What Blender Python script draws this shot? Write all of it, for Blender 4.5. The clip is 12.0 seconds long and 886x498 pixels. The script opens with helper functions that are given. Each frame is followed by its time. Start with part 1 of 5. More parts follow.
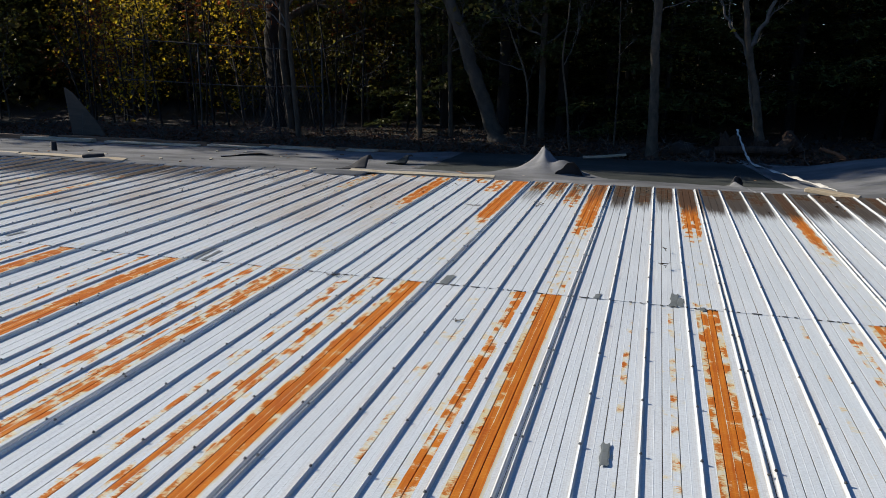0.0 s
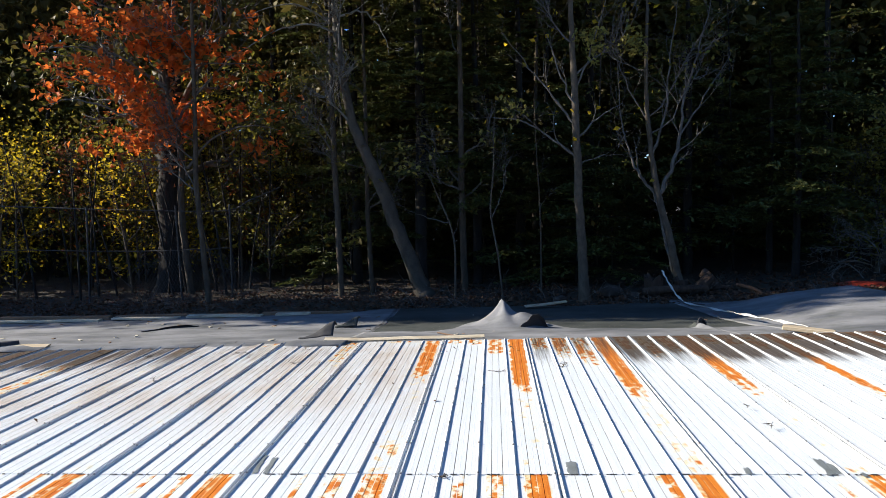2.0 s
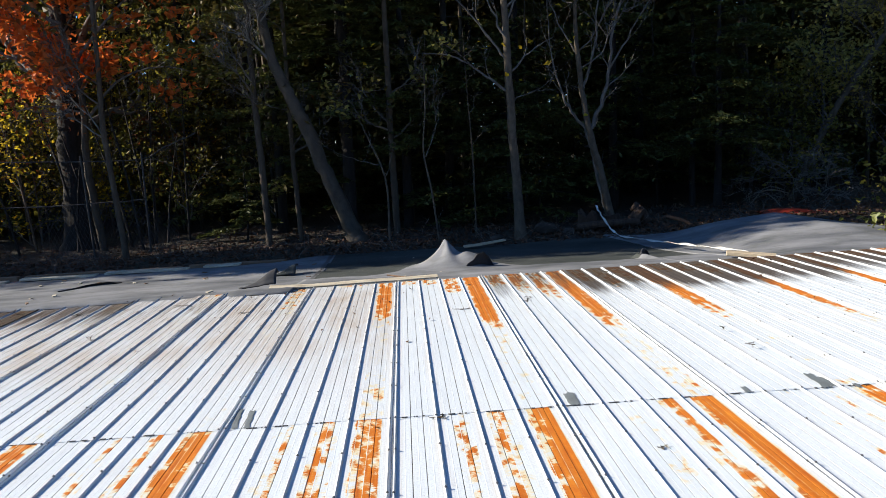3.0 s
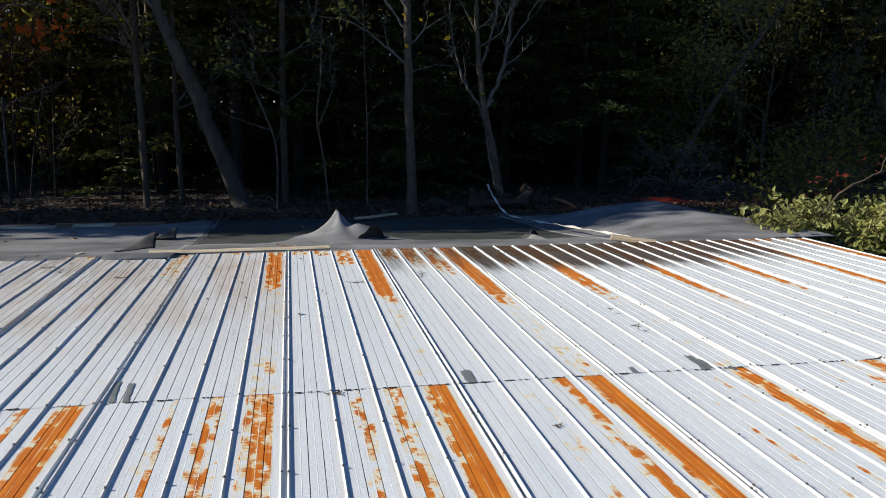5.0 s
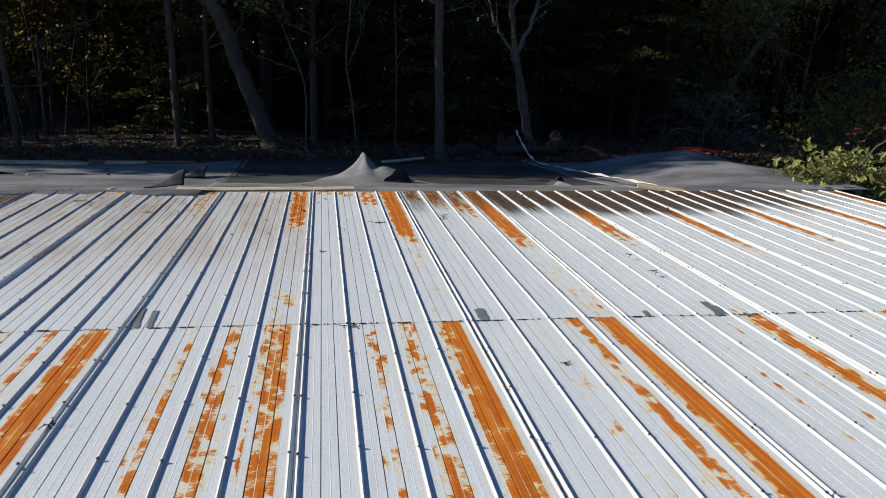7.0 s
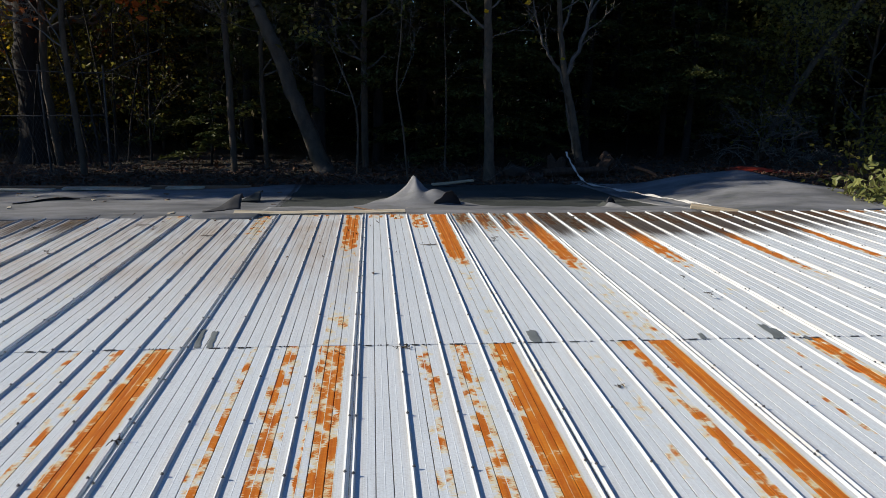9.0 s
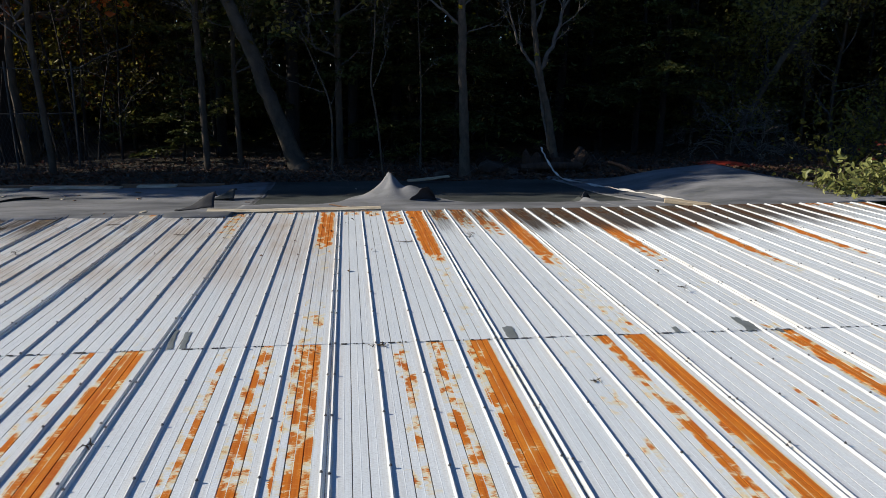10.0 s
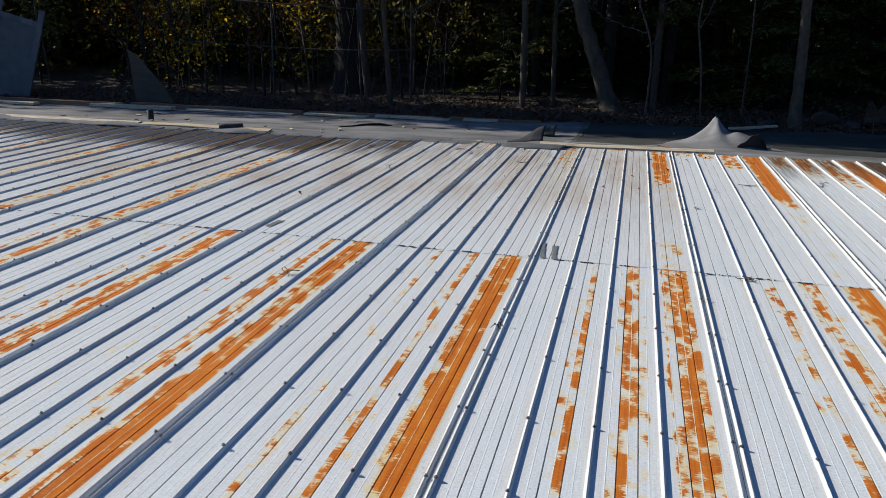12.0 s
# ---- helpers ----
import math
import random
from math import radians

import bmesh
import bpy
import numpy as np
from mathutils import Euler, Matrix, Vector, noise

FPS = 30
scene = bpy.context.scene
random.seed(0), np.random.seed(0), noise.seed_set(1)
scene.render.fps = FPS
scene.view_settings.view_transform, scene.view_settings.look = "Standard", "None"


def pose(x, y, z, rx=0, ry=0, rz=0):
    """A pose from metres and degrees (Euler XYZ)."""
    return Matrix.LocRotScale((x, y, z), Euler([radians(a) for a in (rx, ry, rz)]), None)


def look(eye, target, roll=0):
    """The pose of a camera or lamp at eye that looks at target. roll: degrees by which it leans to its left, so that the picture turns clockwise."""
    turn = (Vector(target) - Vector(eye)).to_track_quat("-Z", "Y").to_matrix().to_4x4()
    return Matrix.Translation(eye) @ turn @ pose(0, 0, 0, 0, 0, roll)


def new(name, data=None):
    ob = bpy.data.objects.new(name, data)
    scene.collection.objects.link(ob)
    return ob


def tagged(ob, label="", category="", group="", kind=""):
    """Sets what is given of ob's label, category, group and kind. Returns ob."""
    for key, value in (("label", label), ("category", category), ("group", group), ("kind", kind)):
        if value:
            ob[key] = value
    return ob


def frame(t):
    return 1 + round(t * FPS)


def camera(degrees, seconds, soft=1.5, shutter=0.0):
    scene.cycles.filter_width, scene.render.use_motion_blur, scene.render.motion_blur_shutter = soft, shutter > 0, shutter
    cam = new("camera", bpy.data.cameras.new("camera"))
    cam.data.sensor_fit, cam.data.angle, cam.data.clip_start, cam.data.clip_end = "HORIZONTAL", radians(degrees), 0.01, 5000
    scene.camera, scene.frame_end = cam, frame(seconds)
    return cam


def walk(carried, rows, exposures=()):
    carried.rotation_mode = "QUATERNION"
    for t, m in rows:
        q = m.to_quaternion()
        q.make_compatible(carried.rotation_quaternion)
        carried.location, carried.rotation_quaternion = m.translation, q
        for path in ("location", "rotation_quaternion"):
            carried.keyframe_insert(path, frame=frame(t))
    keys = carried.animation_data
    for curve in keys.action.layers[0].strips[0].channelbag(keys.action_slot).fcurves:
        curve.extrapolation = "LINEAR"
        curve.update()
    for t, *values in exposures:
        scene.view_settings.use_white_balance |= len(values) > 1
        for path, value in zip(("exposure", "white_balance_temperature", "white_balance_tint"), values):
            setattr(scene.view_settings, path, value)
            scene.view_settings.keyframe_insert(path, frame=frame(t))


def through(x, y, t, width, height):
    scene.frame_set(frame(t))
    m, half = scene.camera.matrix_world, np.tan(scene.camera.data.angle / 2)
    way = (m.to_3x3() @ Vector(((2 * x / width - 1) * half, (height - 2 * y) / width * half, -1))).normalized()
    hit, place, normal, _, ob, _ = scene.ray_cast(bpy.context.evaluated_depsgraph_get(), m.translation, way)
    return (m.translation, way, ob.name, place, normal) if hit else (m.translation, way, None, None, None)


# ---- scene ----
cam = camera(62.7, 12.0, 0.8)
PATH = [
    (0, (2.24, -4.337, 1.452), (1.708, -2.481, 0.93), 0.5),
    (0.2, (2.034, -4.435, 1.445), (1.67, -2.521, 0.994), 0.3),
    (0.5, (1.77, -4.449, 1.489), (1.458, -2.515, 1.087), 1.0),
    (0.8, (1.56, -4.409, 1.541), (1.269, -2.458, 1.211), -1.7),
    (1, (1.377, -4.285, 1.546), (1.07, -2.318, 1.352), -2.1),
    (1.2, (1.196, -4.237, 1.527), (0.81, -2.281, 1.374), -4.1),
    (1.5, (0.991, -4.095, 1.56), (0.671, -2.132, 1.347), -1.6),
    (1.8, (0.712, -4.06, 1.52), (0.507, -2.075, 1.384), -0.2),
    (2, (0.58, -4.105, 1.579), (0.44, -2.114, 1.446), -1.5),
    (2.2, (0.433, -4.061, 1.563), (0.369, -2.066, 1.448), -1.7),
    (2.5, (0.305, -3.984, 1.538), (0.196, -1.997, 1.338), -3.2),
    (2.7, (0.182, -3.903, 1.501), (0.033, -1.918, 1.311), -5.2),
    (3, (0.136, -3.812, 1.459), (0.233, -1.835, 1.175), -3.1),
    (3.2, (0.04, -3.817, 1.465), (0.325, -1.864, 1.138), -1.5),
    (3.5, (0.058, -3.821, 1.492), (0.471, -1.889, 1.181), -1.4),
    (3.7, (0.075, -3.838, 1.507), (0.532, -1.906, 1.264), -1.3),
    (5.3, (0.039, -3.698, 1.446), (0.4, -1.766, 1.075), 2.5),
    (5.5, (0.039, -3.726, 1.456), (0.305, -1.776, 1.101), 1.4),
    (6, (0.091, -3.734, 1.462), (0.498, -1.805, 1.125), 0.8),
    (6.5, (0.114, -3.755, 1.417), (0.504, -1.857, 0.92), 2.8),
    (7, (0.111, -3.772, 1.409), (0.436, -1.864, 0.906), 2.0),
    (7.2, (0.082, -3.781, 1.404), (0.343, -1.853, 0.94), 3.6),
    (8.8, (0.056, -3.765, 1.424), (0.246, -1.826, 0.971), 1.8),
    (9, (0.091, -3.804, 1.418), (0.283, -1.864, 0.97), 0.9),
    (9.5, (0.1, -3.8, 1.428), (0.301, -1.863, 0.972), 0.7),
    (10, (0.101, -3.791, 1.421), (0.356, -1.861, 0.963), 0.7),
    (10.5, (0.093, -3.794, 1.396), (0.33, -1.864, 0.927), 0.6),
    (11, (0.063, -3.77, 1.414), (0.309, -1.853, 0.9), -0.1),
    (11.2, (0.025, -3.818, 1.403), (0.005, -1.905, 0.819), -0.2),
    (11.5, (-0.099, -3.873, 1.376), (-0.359, -2.0, 0.725), 0.4),
    (11.7, (-0.219, -3.943, 1.329), (-0.582, -2.072, 0.723), 0.2),
    (12, (-0.427, -4.038, 1.316), (-0.897, -2.19, 0.714), 0.9),
]
walk(cam, [(t, look(eye, target, roll)) for t, eye, target, roll in PATH], exposures=[(0, 0.2, 6200, 10), (0.6, 0.28, 6200, 10), (1.1, 0.6, 6200, 10), (2.5, 1.05, 6200, 10), (3.2, 0.7, 6200, 10), (3.7, 0.42, 6200, 10), (5.3, 0.34, 6200, 10), (7.2, 0.16, 6200, 10), (12, 0.2, 6200, 10)])

# ---- light ----
SUN_EL, SUN_AZ = 28.5, 275.0          # the sun stands over the left-hand end of the roof
world = bpy.data.worlds.new("sky")
scene.world = world
world.use_nodes = True
sky = world.node_tree.nodes.new("ShaderNodeTexSky")
sky.sky_type, sky.sun_disc = "NISHITA", False
sky.sun_elevation, sky.sun_rotation = radians(SUN_EL), radians(SUN_AZ)
sky.air_density, sky.dust_density, sky.ozone_density = 1.0, 0.0, 8.0
backing = world.node_tree.nodes["Background"]
backing.inputs["Strength"].default_value = 0.098
world.node_tree.links.new(sky.outputs[0], backing.inputs[0])
sun = new("sun", bpy.data.lights.new("sun", "SUN"))
sun.data.energy, sun.data.angle, sun.data.color = 5.0, radians(0.55), (1.0, 0.90, 0.74)
to_sun = Vector((math.sin(radians(SUN_AZ)) * math.cos(radians(SUN_EL)), math.cos(radians(SUN_AZ)) * math.cos(radians(SUN_EL)), math.sin(radians(SUN_EL))))
sun.matrix_world = look((-20, 0, 30), Vector((-20, 0, 30)) - to_sun)

# ---- mesh helpers ----
W = 0.9144                            # cover width of one roofing sheet
FAR, NEAR = 4.02, -6.2                # far and near ends of the roof along its ribs
FIRST, LAST = -12, 6                  # first and last sheet, counted from the seam at x = 0


def skew(x):
    """How much farther the far edge of the roof lies at x than at the middle seam: it is not square to the ribs."""
    return 0.04 * min(max(x, -4.5), 7.0)


def mesh(name, verts, faces, material, smooth=False):
    me = bpy.data.meshes.new(name)
    if isinstance(verts, np.ndarray) and isinstance(faces, np.ndarray):
        n, k = faces.shape
        me.vertices.add(len(verts))
        me.vertices.foreach_set("co", verts.astype(np.float32).ravel())
        me.loops.add(n * k)
        me.loops.foreach_set("vertex_index", faces.astype(np.int32).ravel())
        me.polygons.add(n)
        me.polygons.foreach_set("loop_start", np.arange(0, n * k, k, dtype=np.int32))
        me.polygons.foreach_set("loop_total", np.full(n, k, dtype=np.int32))
        me.update(calc_edges=True)
        me.validate()
    else:
        me.from_pydata([tuple(v) for v in verts], [], [tuple(f) for f in faces])
    me.polygons.foreach_set("use_smooth", [smooth] * len(me.polygons))
    me.materials.append(material)
    return me


def part(name, me, parent, label=""):
    ob = new(name, me)
    ob.parent = parent
    return tagged(ob, label=label)


def thing(name, label, category, group="", kind="", me=None, at=None):
    ob = new(name, me)
    if at:
        ob.location = at
    return tagged(ob, label, category, group, kind)


def block(name, size, centre, material, bevel=0.006, turn=(0, 0, 0), rough=0.0, seed=0):
    """A bevelled and slightly uneven block."""
    bm = bmesh.new()
    bmesh.ops.create_cube(bm, size=1.0)
    bmesh.ops.scale(bm, vec=size, verts=bm.verts)
    if max(size) > 0.6 and rough:
        axis = max(range(3), key=lambda i: size[i])
        edges = [e for e in bm.edges if abs((e.verts[0].co - e.verts[1].co)[axis]) > 0.5 * size[axis]]
        bmesh.ops.subdivide_edges(bm, edges=edges, cuts=int(min(14, max(size) / 0.25)), use_grid_fill=True)
    bmesh.ops.bevel(bm, geom=[e for e in bm.edges if e.calc_face_angle(0) > 0.5], offset=bevel, segments=1, affect="EDGES")
    rng = random.Random(seed)
    off = Vector((rng.random() * 50, rng.random() * 50, 0))
    for v in bm.verts:
        v.co += noise.noise_vector(v.co * 1.3 + off) * rough
    bmesh.ops.transform(bm, matrix=pose(*centre, *turn), verts=bm.verts)
    me = bpy.data.meshes.new(name)
    bm.to_mesh(me)
    bm.free()
    me.materials.append(material)
    return me


def tube_arrays(lines, sides=7, knobby=0.05, seed=0):
    """Round tapering stems along lines of (x, y, z, radius)."""
    rng = np.random.default_rng(seed)
    V, F, base = [], [], 0
    for line in lines:
        P = np.array(line, float)
        if len(P) < 2:
            continue
        C, R = P[:, :3], P[:, 3]
        T = np.gradient(C, axis=0)
        T /= np.linalg.norm(T, axis=1)[:, None] + 1e-9
        ref = np.array([0.0, 0.0, 1.0]) if abs(T[:, 2]).mean() < 0.8 else np.array([1.0, 0.0, 0.0])
        A = np.cross(T, ref)
        A /= np.linalg.norm(A, axis=1)[:, None] + 1e-9
        B = np.cross(T, A)
        ang = np.linspace(0, 2 * np.pi, sides, endpoint=False)
        rad = R[:, None] * (1 + knobby * rng.standard_normal((len(P), sides)))
        ring = C[:, None, :] + rad[..., None] * (np.cos(ang)[None, :, None] * A[:, None, :] + np.sin(ang)[None, :, None] * B[:, None, :])
        V.append(ring.reshape(-1, 3))
        i, j = np.meshgrid(np.arange(len(P) - 1), np.arange(sides), indexing="ij")
        a = base + i * sides + j
        b = base + i * sides + (j + 1) % sides
        F.append(np.stack([a, b, b + sides, a + sides], -1).reshape(-1, 4))
        base += len(P) * sides
    return np.concatenate(V), np.concatenate(F)


def stem(points, steps=5, wobble=0.012, seed=0):
    """A line through a few points (x, y, z, radius), finely and a little unevenly divided."""
    rng = np.random.default_rng(seed)
    P = np.array(points, float)
    n = (len(P) - 1) * steps + 1
    s = np.linspace(0, len(P) - 1, n)
    out = np.empty((n, 4))
    for q, u in enumerate(s):
        i = min(int(u), len(P) - 2)
        f = u - i
        p0, p1, p2, p3 = P[max(i - 1, 0)], P[i], P[i + 1], P[min(i + 2, len(P) - 1)]
        out[q] = 0.5 * (2 * p1 + (p2 - p0) * f + (2 * p0 - 5 * p1 + 4 * p2 - p3) * f * f + (3 * p1 - p0 - 3 * p2 + p3) * f ** 3)
    out[1:-1, :3] += rng.standard_normal((n - 2, 3)) * wobble
    out[:, 3] = np.maximum(out[:, 3], 0.0015)
    return [tuple(v) for v in out]


def grow(rng, p, d, length, r, depth, out, tips, rise=0.12, kids=4, wander=0.22):
    """A branch with its twigs: adds lines to out and end points to tips."""
    n = 5 if depth else 4
    p, d = np.array(p, float), np.array(d, float)
    line = [(*p, r)]
    for i in range(n):
        d = d + rng.standard_normal(3) * wander + np.array([0, 0, rise])
        d /= np.linalg.norm(d)
        p = p + d * length / n
        line.append((*p, max(r * (1 - 0.8 * (i + 1) / n), 0.0022)))
        if depth and i >= 1:
            for _ in range(kids if i > 1 else 1):
                side = d + rng.standard_normal(3) * 0.55
                grow(rng, p, side / np.linalg.norm(side), length * rng.uniform(0.3, 0.55), max(r * 0.45, 0.0025), depth - 1, out, tips, rise, max(kids - 1, 1), wander)
    out.append(line)
    tips.append(p.copy())


def leaf_arrays(rng, centres, size, long=1.6, flat=0.4, fold=0.18, oval=False):
    """Small folded leaves at the centres: four corners each, in two halves."""
    n = len(centres)
    nrm = rng.standard_normal((n, 3)) * (1 - flat)
    nrm[:, 2] += np.abs(rng.standard_normal(n)) * flat * 2 + 0.05
    nrm /= np.linalg.norm(nrm, axis=1)[:, None]
    a = np.cross(nrm, rng.standard_normal((n, 3)))
    a /= np.linalg.norm(a, axis=1)[:, None]
    b = np.cross(nrm, a)
    s = size * rng.uniform(0.55, 1.35, n)[:, None]
    base, tip = centres - a * s * long * 0.5, centres + a * s * long * 0.5
    if oval:                          # a rounder blade with a drooping tip
        tip = tip - nrm * s * 0.2
        low, top = centres - a * s * long * 0.16, centres + a * s * long * 0.22
        ring = [base, low - b * s * 0.42 + nrm * s * fold, top - b * s * 0.36 + nrm * s * fold * 0.8, tip, top + b * s * 0.36 + nrm * s * fold * 0.8, low + b * s * 0.42 + nrm * s * fold]
        V = np.stack(ring, 1).reshape(-1, 3)
        k = np.arange(n)[:, None] * 6
        return V, np.concatenate([k + np.array([t]) for t in ((0, 1, 2), (0, 2, 3), (0, 3, 4), (0, 4, 5))], 1).reshape(-1, 3)
    mid = centres + a * s * 0.1 * long
    left, right = mid + b * s * 0.5 + nrm * s * fold, mid - b * s * 0.5 + nrm * s * fold
    V = np.stack([base, left, tip, right], 1).reshape(-1, 3)
    k = np.arange(n)[:, None] * 4
    F = np.concatenate([k + np.array([[0, 3, 2]]), k + np.array([[0, 2, 1]])], 1).reshape(-1, 3)
    return V, F


def scatter(rng, tips, count, spread, squash=0.7):
    T = np.array(tips)
    c = T[rng.integers(0, len(T), count)] + rng.standard_normal((count, 3)) * spread * np.array([1, 1, squash])
    return c


# ---- materials ----
def shader(name, rough=0.7):
    m = bpy.data.materials.new(name)
    m.use_nodes = True
    nt = m.node_tree
    b = nt.nodes["Principled BSDF"]
    b.inputs["Roughness"].default_value = rough
    return m, nt, b


def node(nt, kind, **values):
    n = nt.nodes.new(kind)
    for key, v in values.items():
        if key in n.inputs:
            n.inputs[key].default_value = v
    return n


def math_node(nt, op, a, b=None, clamp=False):
    n = nt.nodes.new("ShaderNodeMath")
    n.operation, n.use_clamp = op, clamp
    for i, v in enumerate((a, b)):
        if v is None:
            continue
        if isinstance(v, (int, float)):
            n.inputs[i].default_value = v
        else:
            nt.links.new(v, n.inputs[i])
    return n.outputs[0]


def noise_node(nt, scale, stretch=(1, 1, 1), detail=4.0, rough=0.55, coord=None):
    mp = nt.nodes.new("ShaderNodeMapping")
    mp.inputs["Scale"].default_value = stretch
    if coord is None:
        coord = nt.nodes.new("ShaderNodeNewGeometry").outputs["Position"]
    nt.links.new(coord, mp.inputs["Vector"])
    n = node(nt, "ShaderNodeTexNoise", Scale=scale, Detail=detail, Roughness=rough)
    nt.links.new(mp.outputs[0], n.inputs["Vector"])
    return n.outputs[0]


def mix(nt, fac, a, b):
    n = nt.nodes.new("ShaderNodeMix")
    n.data_type = "RGBA"
    for sock, v in ((n.inputs[0], fac), (n.inputs[6], a), (n.inputs[7], b)):
        if isinstance(v, (int, float)):
            sock.default_value = v
        elif isinstance(v, tuple):
            sock.default_value = (*v, 1)
        else:
            nt.links.new(v, sock)
    return n.outputs[2]


def spread_node(nt, v, lo, hi):
    n = nt.nodes.new("ShaderNodeMapRange")
    nt.links.new(v, n.inputs[0])
    n.inputs[1].default_value, n.inputs[2].default_value = lo, hi
    return n.outputs[0]


def bump(nt, b, height, strength, distance):
    n = node(nt, "ShaderNodeBump", Strength=strength, Distance=distance)
    nt.links.new(height, n.inputs["Height"])
    nt.links.new(n.outputs[0], b.inputs["Normal"])


def plain(name, dark, light, rough=0.8, scale=6.0, stretch=(1, 1, 1), fine=60.0, relief=0.4, metal=0.0, depth=0.004):
    """A surface that varies between two colours at two scales, with fine relief."""
    m, nt, b = shader(name, rough)
    big, small = noise_node(nt, scale, stretch), noise_node(nt, fine, stretch, 3.0)
    f = math_node(nt, "ADD", math_node(nt, "MULTIPLY", big, 0.7), math_node(nt, "MULTIPLY", small, 0.3))
    nt.links.new(mix(nt, spread_node(nt, f, 0.3, 0.7), dark, light), b.inputs["Base Color"])
    b.inputs["Metallic"].default_value = metal
    bump(nt, b, f, relief, depth)
    return m


def foliage(name, dark, light, through=0.35, rough=0.55):
    m, nt, b = shader(name, rough)
    g = nt.nodes.new("ShaderNodeNewGeometry")
    patch = noise_node(nt, 1.3)
    f = math_node(nt, "ADD", math_node(nt, "MULTIPLY", g.outputs["Random Per Island"], 0.5), math_node(nt, "MULTIPLY", patch, 0.6), True)
    col = mix(nt, f, dark, light)
    nt.links.new(col, b.inputs["Base Color"])
    b.inputs["Specular IOR Level"].default_value = 0.25
    t = nt.nodes.new("ShaderNodeBsdfTranslucent")
    nt.links.new(col, t.inputs["Color"])
    s = nt.nodes.new("ShaderNodeMixShader")
    s.inputs[0].default_value = through
    nt.links.new(b.outputs[0], s.inputs[1])
    nt.links.new(t.outputs[0], s.inputs[2])
    nt.links.new(s.outputs[0], nt.nodes["Material Output"].inputs["Surface"])
    return m


def roofing():
    """White-coated steel, worn to cream primer, orange rust and brown stains as the sheets' own attributes say."""
    m, nt, b = shader("coated_steel")
    att = {}
    for key in ("rust", "cream", "stain", "grime_and_dim", "lane"):
        n = nt.nodes.new("ShaderNodeAttribute")
        n.attribute_name = key
        att[key] = n.outputs["Fac"]
    pos = nt.nodes.new("ShaderNodeNewGeometry").outputs["Position"]
    tick = noise_node(nt, 1.0, (16, 105, 1), 3.0, 0.65, pos)
    drag = nt.nodes.new("ShaderNodeCombineXYZ")
    nt.links.new(math_node(nt, "MULTIPLY", math_node(nt, "SUBTRACT", tick, 0.5), 0.06), drag.inputs[0])
    torn = nt.nodes.new("ShaderNodeVectorMath")
    nt.links.new(pos, torn.inputs[0])
    nt.links.new(drag.outputs[0], torn.inputs[1])
    own = nt.nodes.new("ShaderNodeSeparateXYZ")
    nt.links.new(torn.outputs[0], own.inputs[0])
    strip = nt.nodes.new("ShaderNodeCombineXYZ")   # each lane between two beads rusts for itself
    nt.links.new(math_node(nt, "ADD", math_node(nt, "MULTIPLY", own.outputs[0], 9.0), math_node(nt, "MULTIPLY", att["lane"], 5.37)), strip.inputs[0])
    nt.links.new(math_node(nt, "MULTIPLY", own.outputs[1], 7.5), strip.inputs[1])
    alone = noise_node(nt, 1.0, (1, 1, 1), 6.0, 0.56, strip.outputs[0])
    wider = noise_node(nt, 1.0, (14, 7.5, 1), 6.0, 0.6, torn.outputs[0])
    both = math_node(nt, "ADD", math_node(nt, "MULTIPLY", alone, 0.6), math_node(nt, "MULTIPLY", wider, 0.78))
    blob = math_node(nt, "SUBTRACT", both, 0.19)
    comb = noise_node(nt, 1.0, (22, 190, 1), 2.0, 0.6, pos)
    wide = noise_node(nt, 1.0, (3, 1.1, 1), 4.0, 0.6)
    grain = noise_node(nt, 1.0, (70, 240, 90), 3.0, 0.65)
    hair = noise_node(nt, 1.0, (240, 3, 1), 2.0, 0.5)
    lane = noise_node(nt, 1.0, (60, 1.4, 1), 3.0, 0.55)
    speck = spread_node(nt, noise_node(nt, 1.0, (75, 55, 1), 2.0, 0.6), 0.69, 0.76)
    val = math_node(nt, "ADD", math_node(nt, "MULTIPLY", blob, 0.8), math_node(nt, "ADD", math_node(nt, "MULTIPLY", tick, 0.08), math_node(nt, "MULTIPLY", comb, 0.12)))

    def worn(key, gain, soft, top=0.82):
        edge = math_node(nt, "SUBTRACT", top, math_node(nt, "MULTIPLY", att[key], gain))
        return math_node(nt, "MULTIPLY", math_node(nt, "SUBTRACT", val, edge), soft, True)

    rust, cream = worn("rust", 0.62, 22.0), worn("cream", 0.55, 6.0, 0.84)
    halo = worn("rust", 0.62, 14.0, 0.755)
    white = mix(nt, spread_node(nt, wide, 0.3, 0.7), (0.685, 0.735, 0.755), (0.78, 0.825, 0.84))
    white = mix(nt, math_node(nt, "MULTIPLY", spread_node(nt, hair, 0.45, 0.75), 0.25), white, (0.45, 0.46, 0.47))
    white = mix(nt, math_node(nt, "MULTIPLY", spread_node(nt, grain, 0.45, 0.66), 0.44), white, (0.42, 0.44, 0.45))
    white = mix(nt, math_node(nt, "MULTIPLY", speck, 0.5), white, (0.20, 0.18, 0.15))
    grime_and_dim = math_node(nt, "MULTIPLY", att["grime_and_dim"], spread_node(nt, math_node(nt, "ADD", math_node(nt, "MULTIPLY", wide, 0.45), math_node(nt, "ADD", math_node(nt, "MULTIPLY", hair, 0.25), math_node(nt, "MULTIPLY", lane, 0.3))), 0.36, 0.62), True)
    white = mix(nt, math_node(nt, "MULTIPLY", grime_and_dim, 0.75), white, (0.35, 0.24, 0.135))
    col = mix(nt, math_node(nt, "MULTIPLY", cream, 0.78), white, (0.66, 0.58, 0.36))
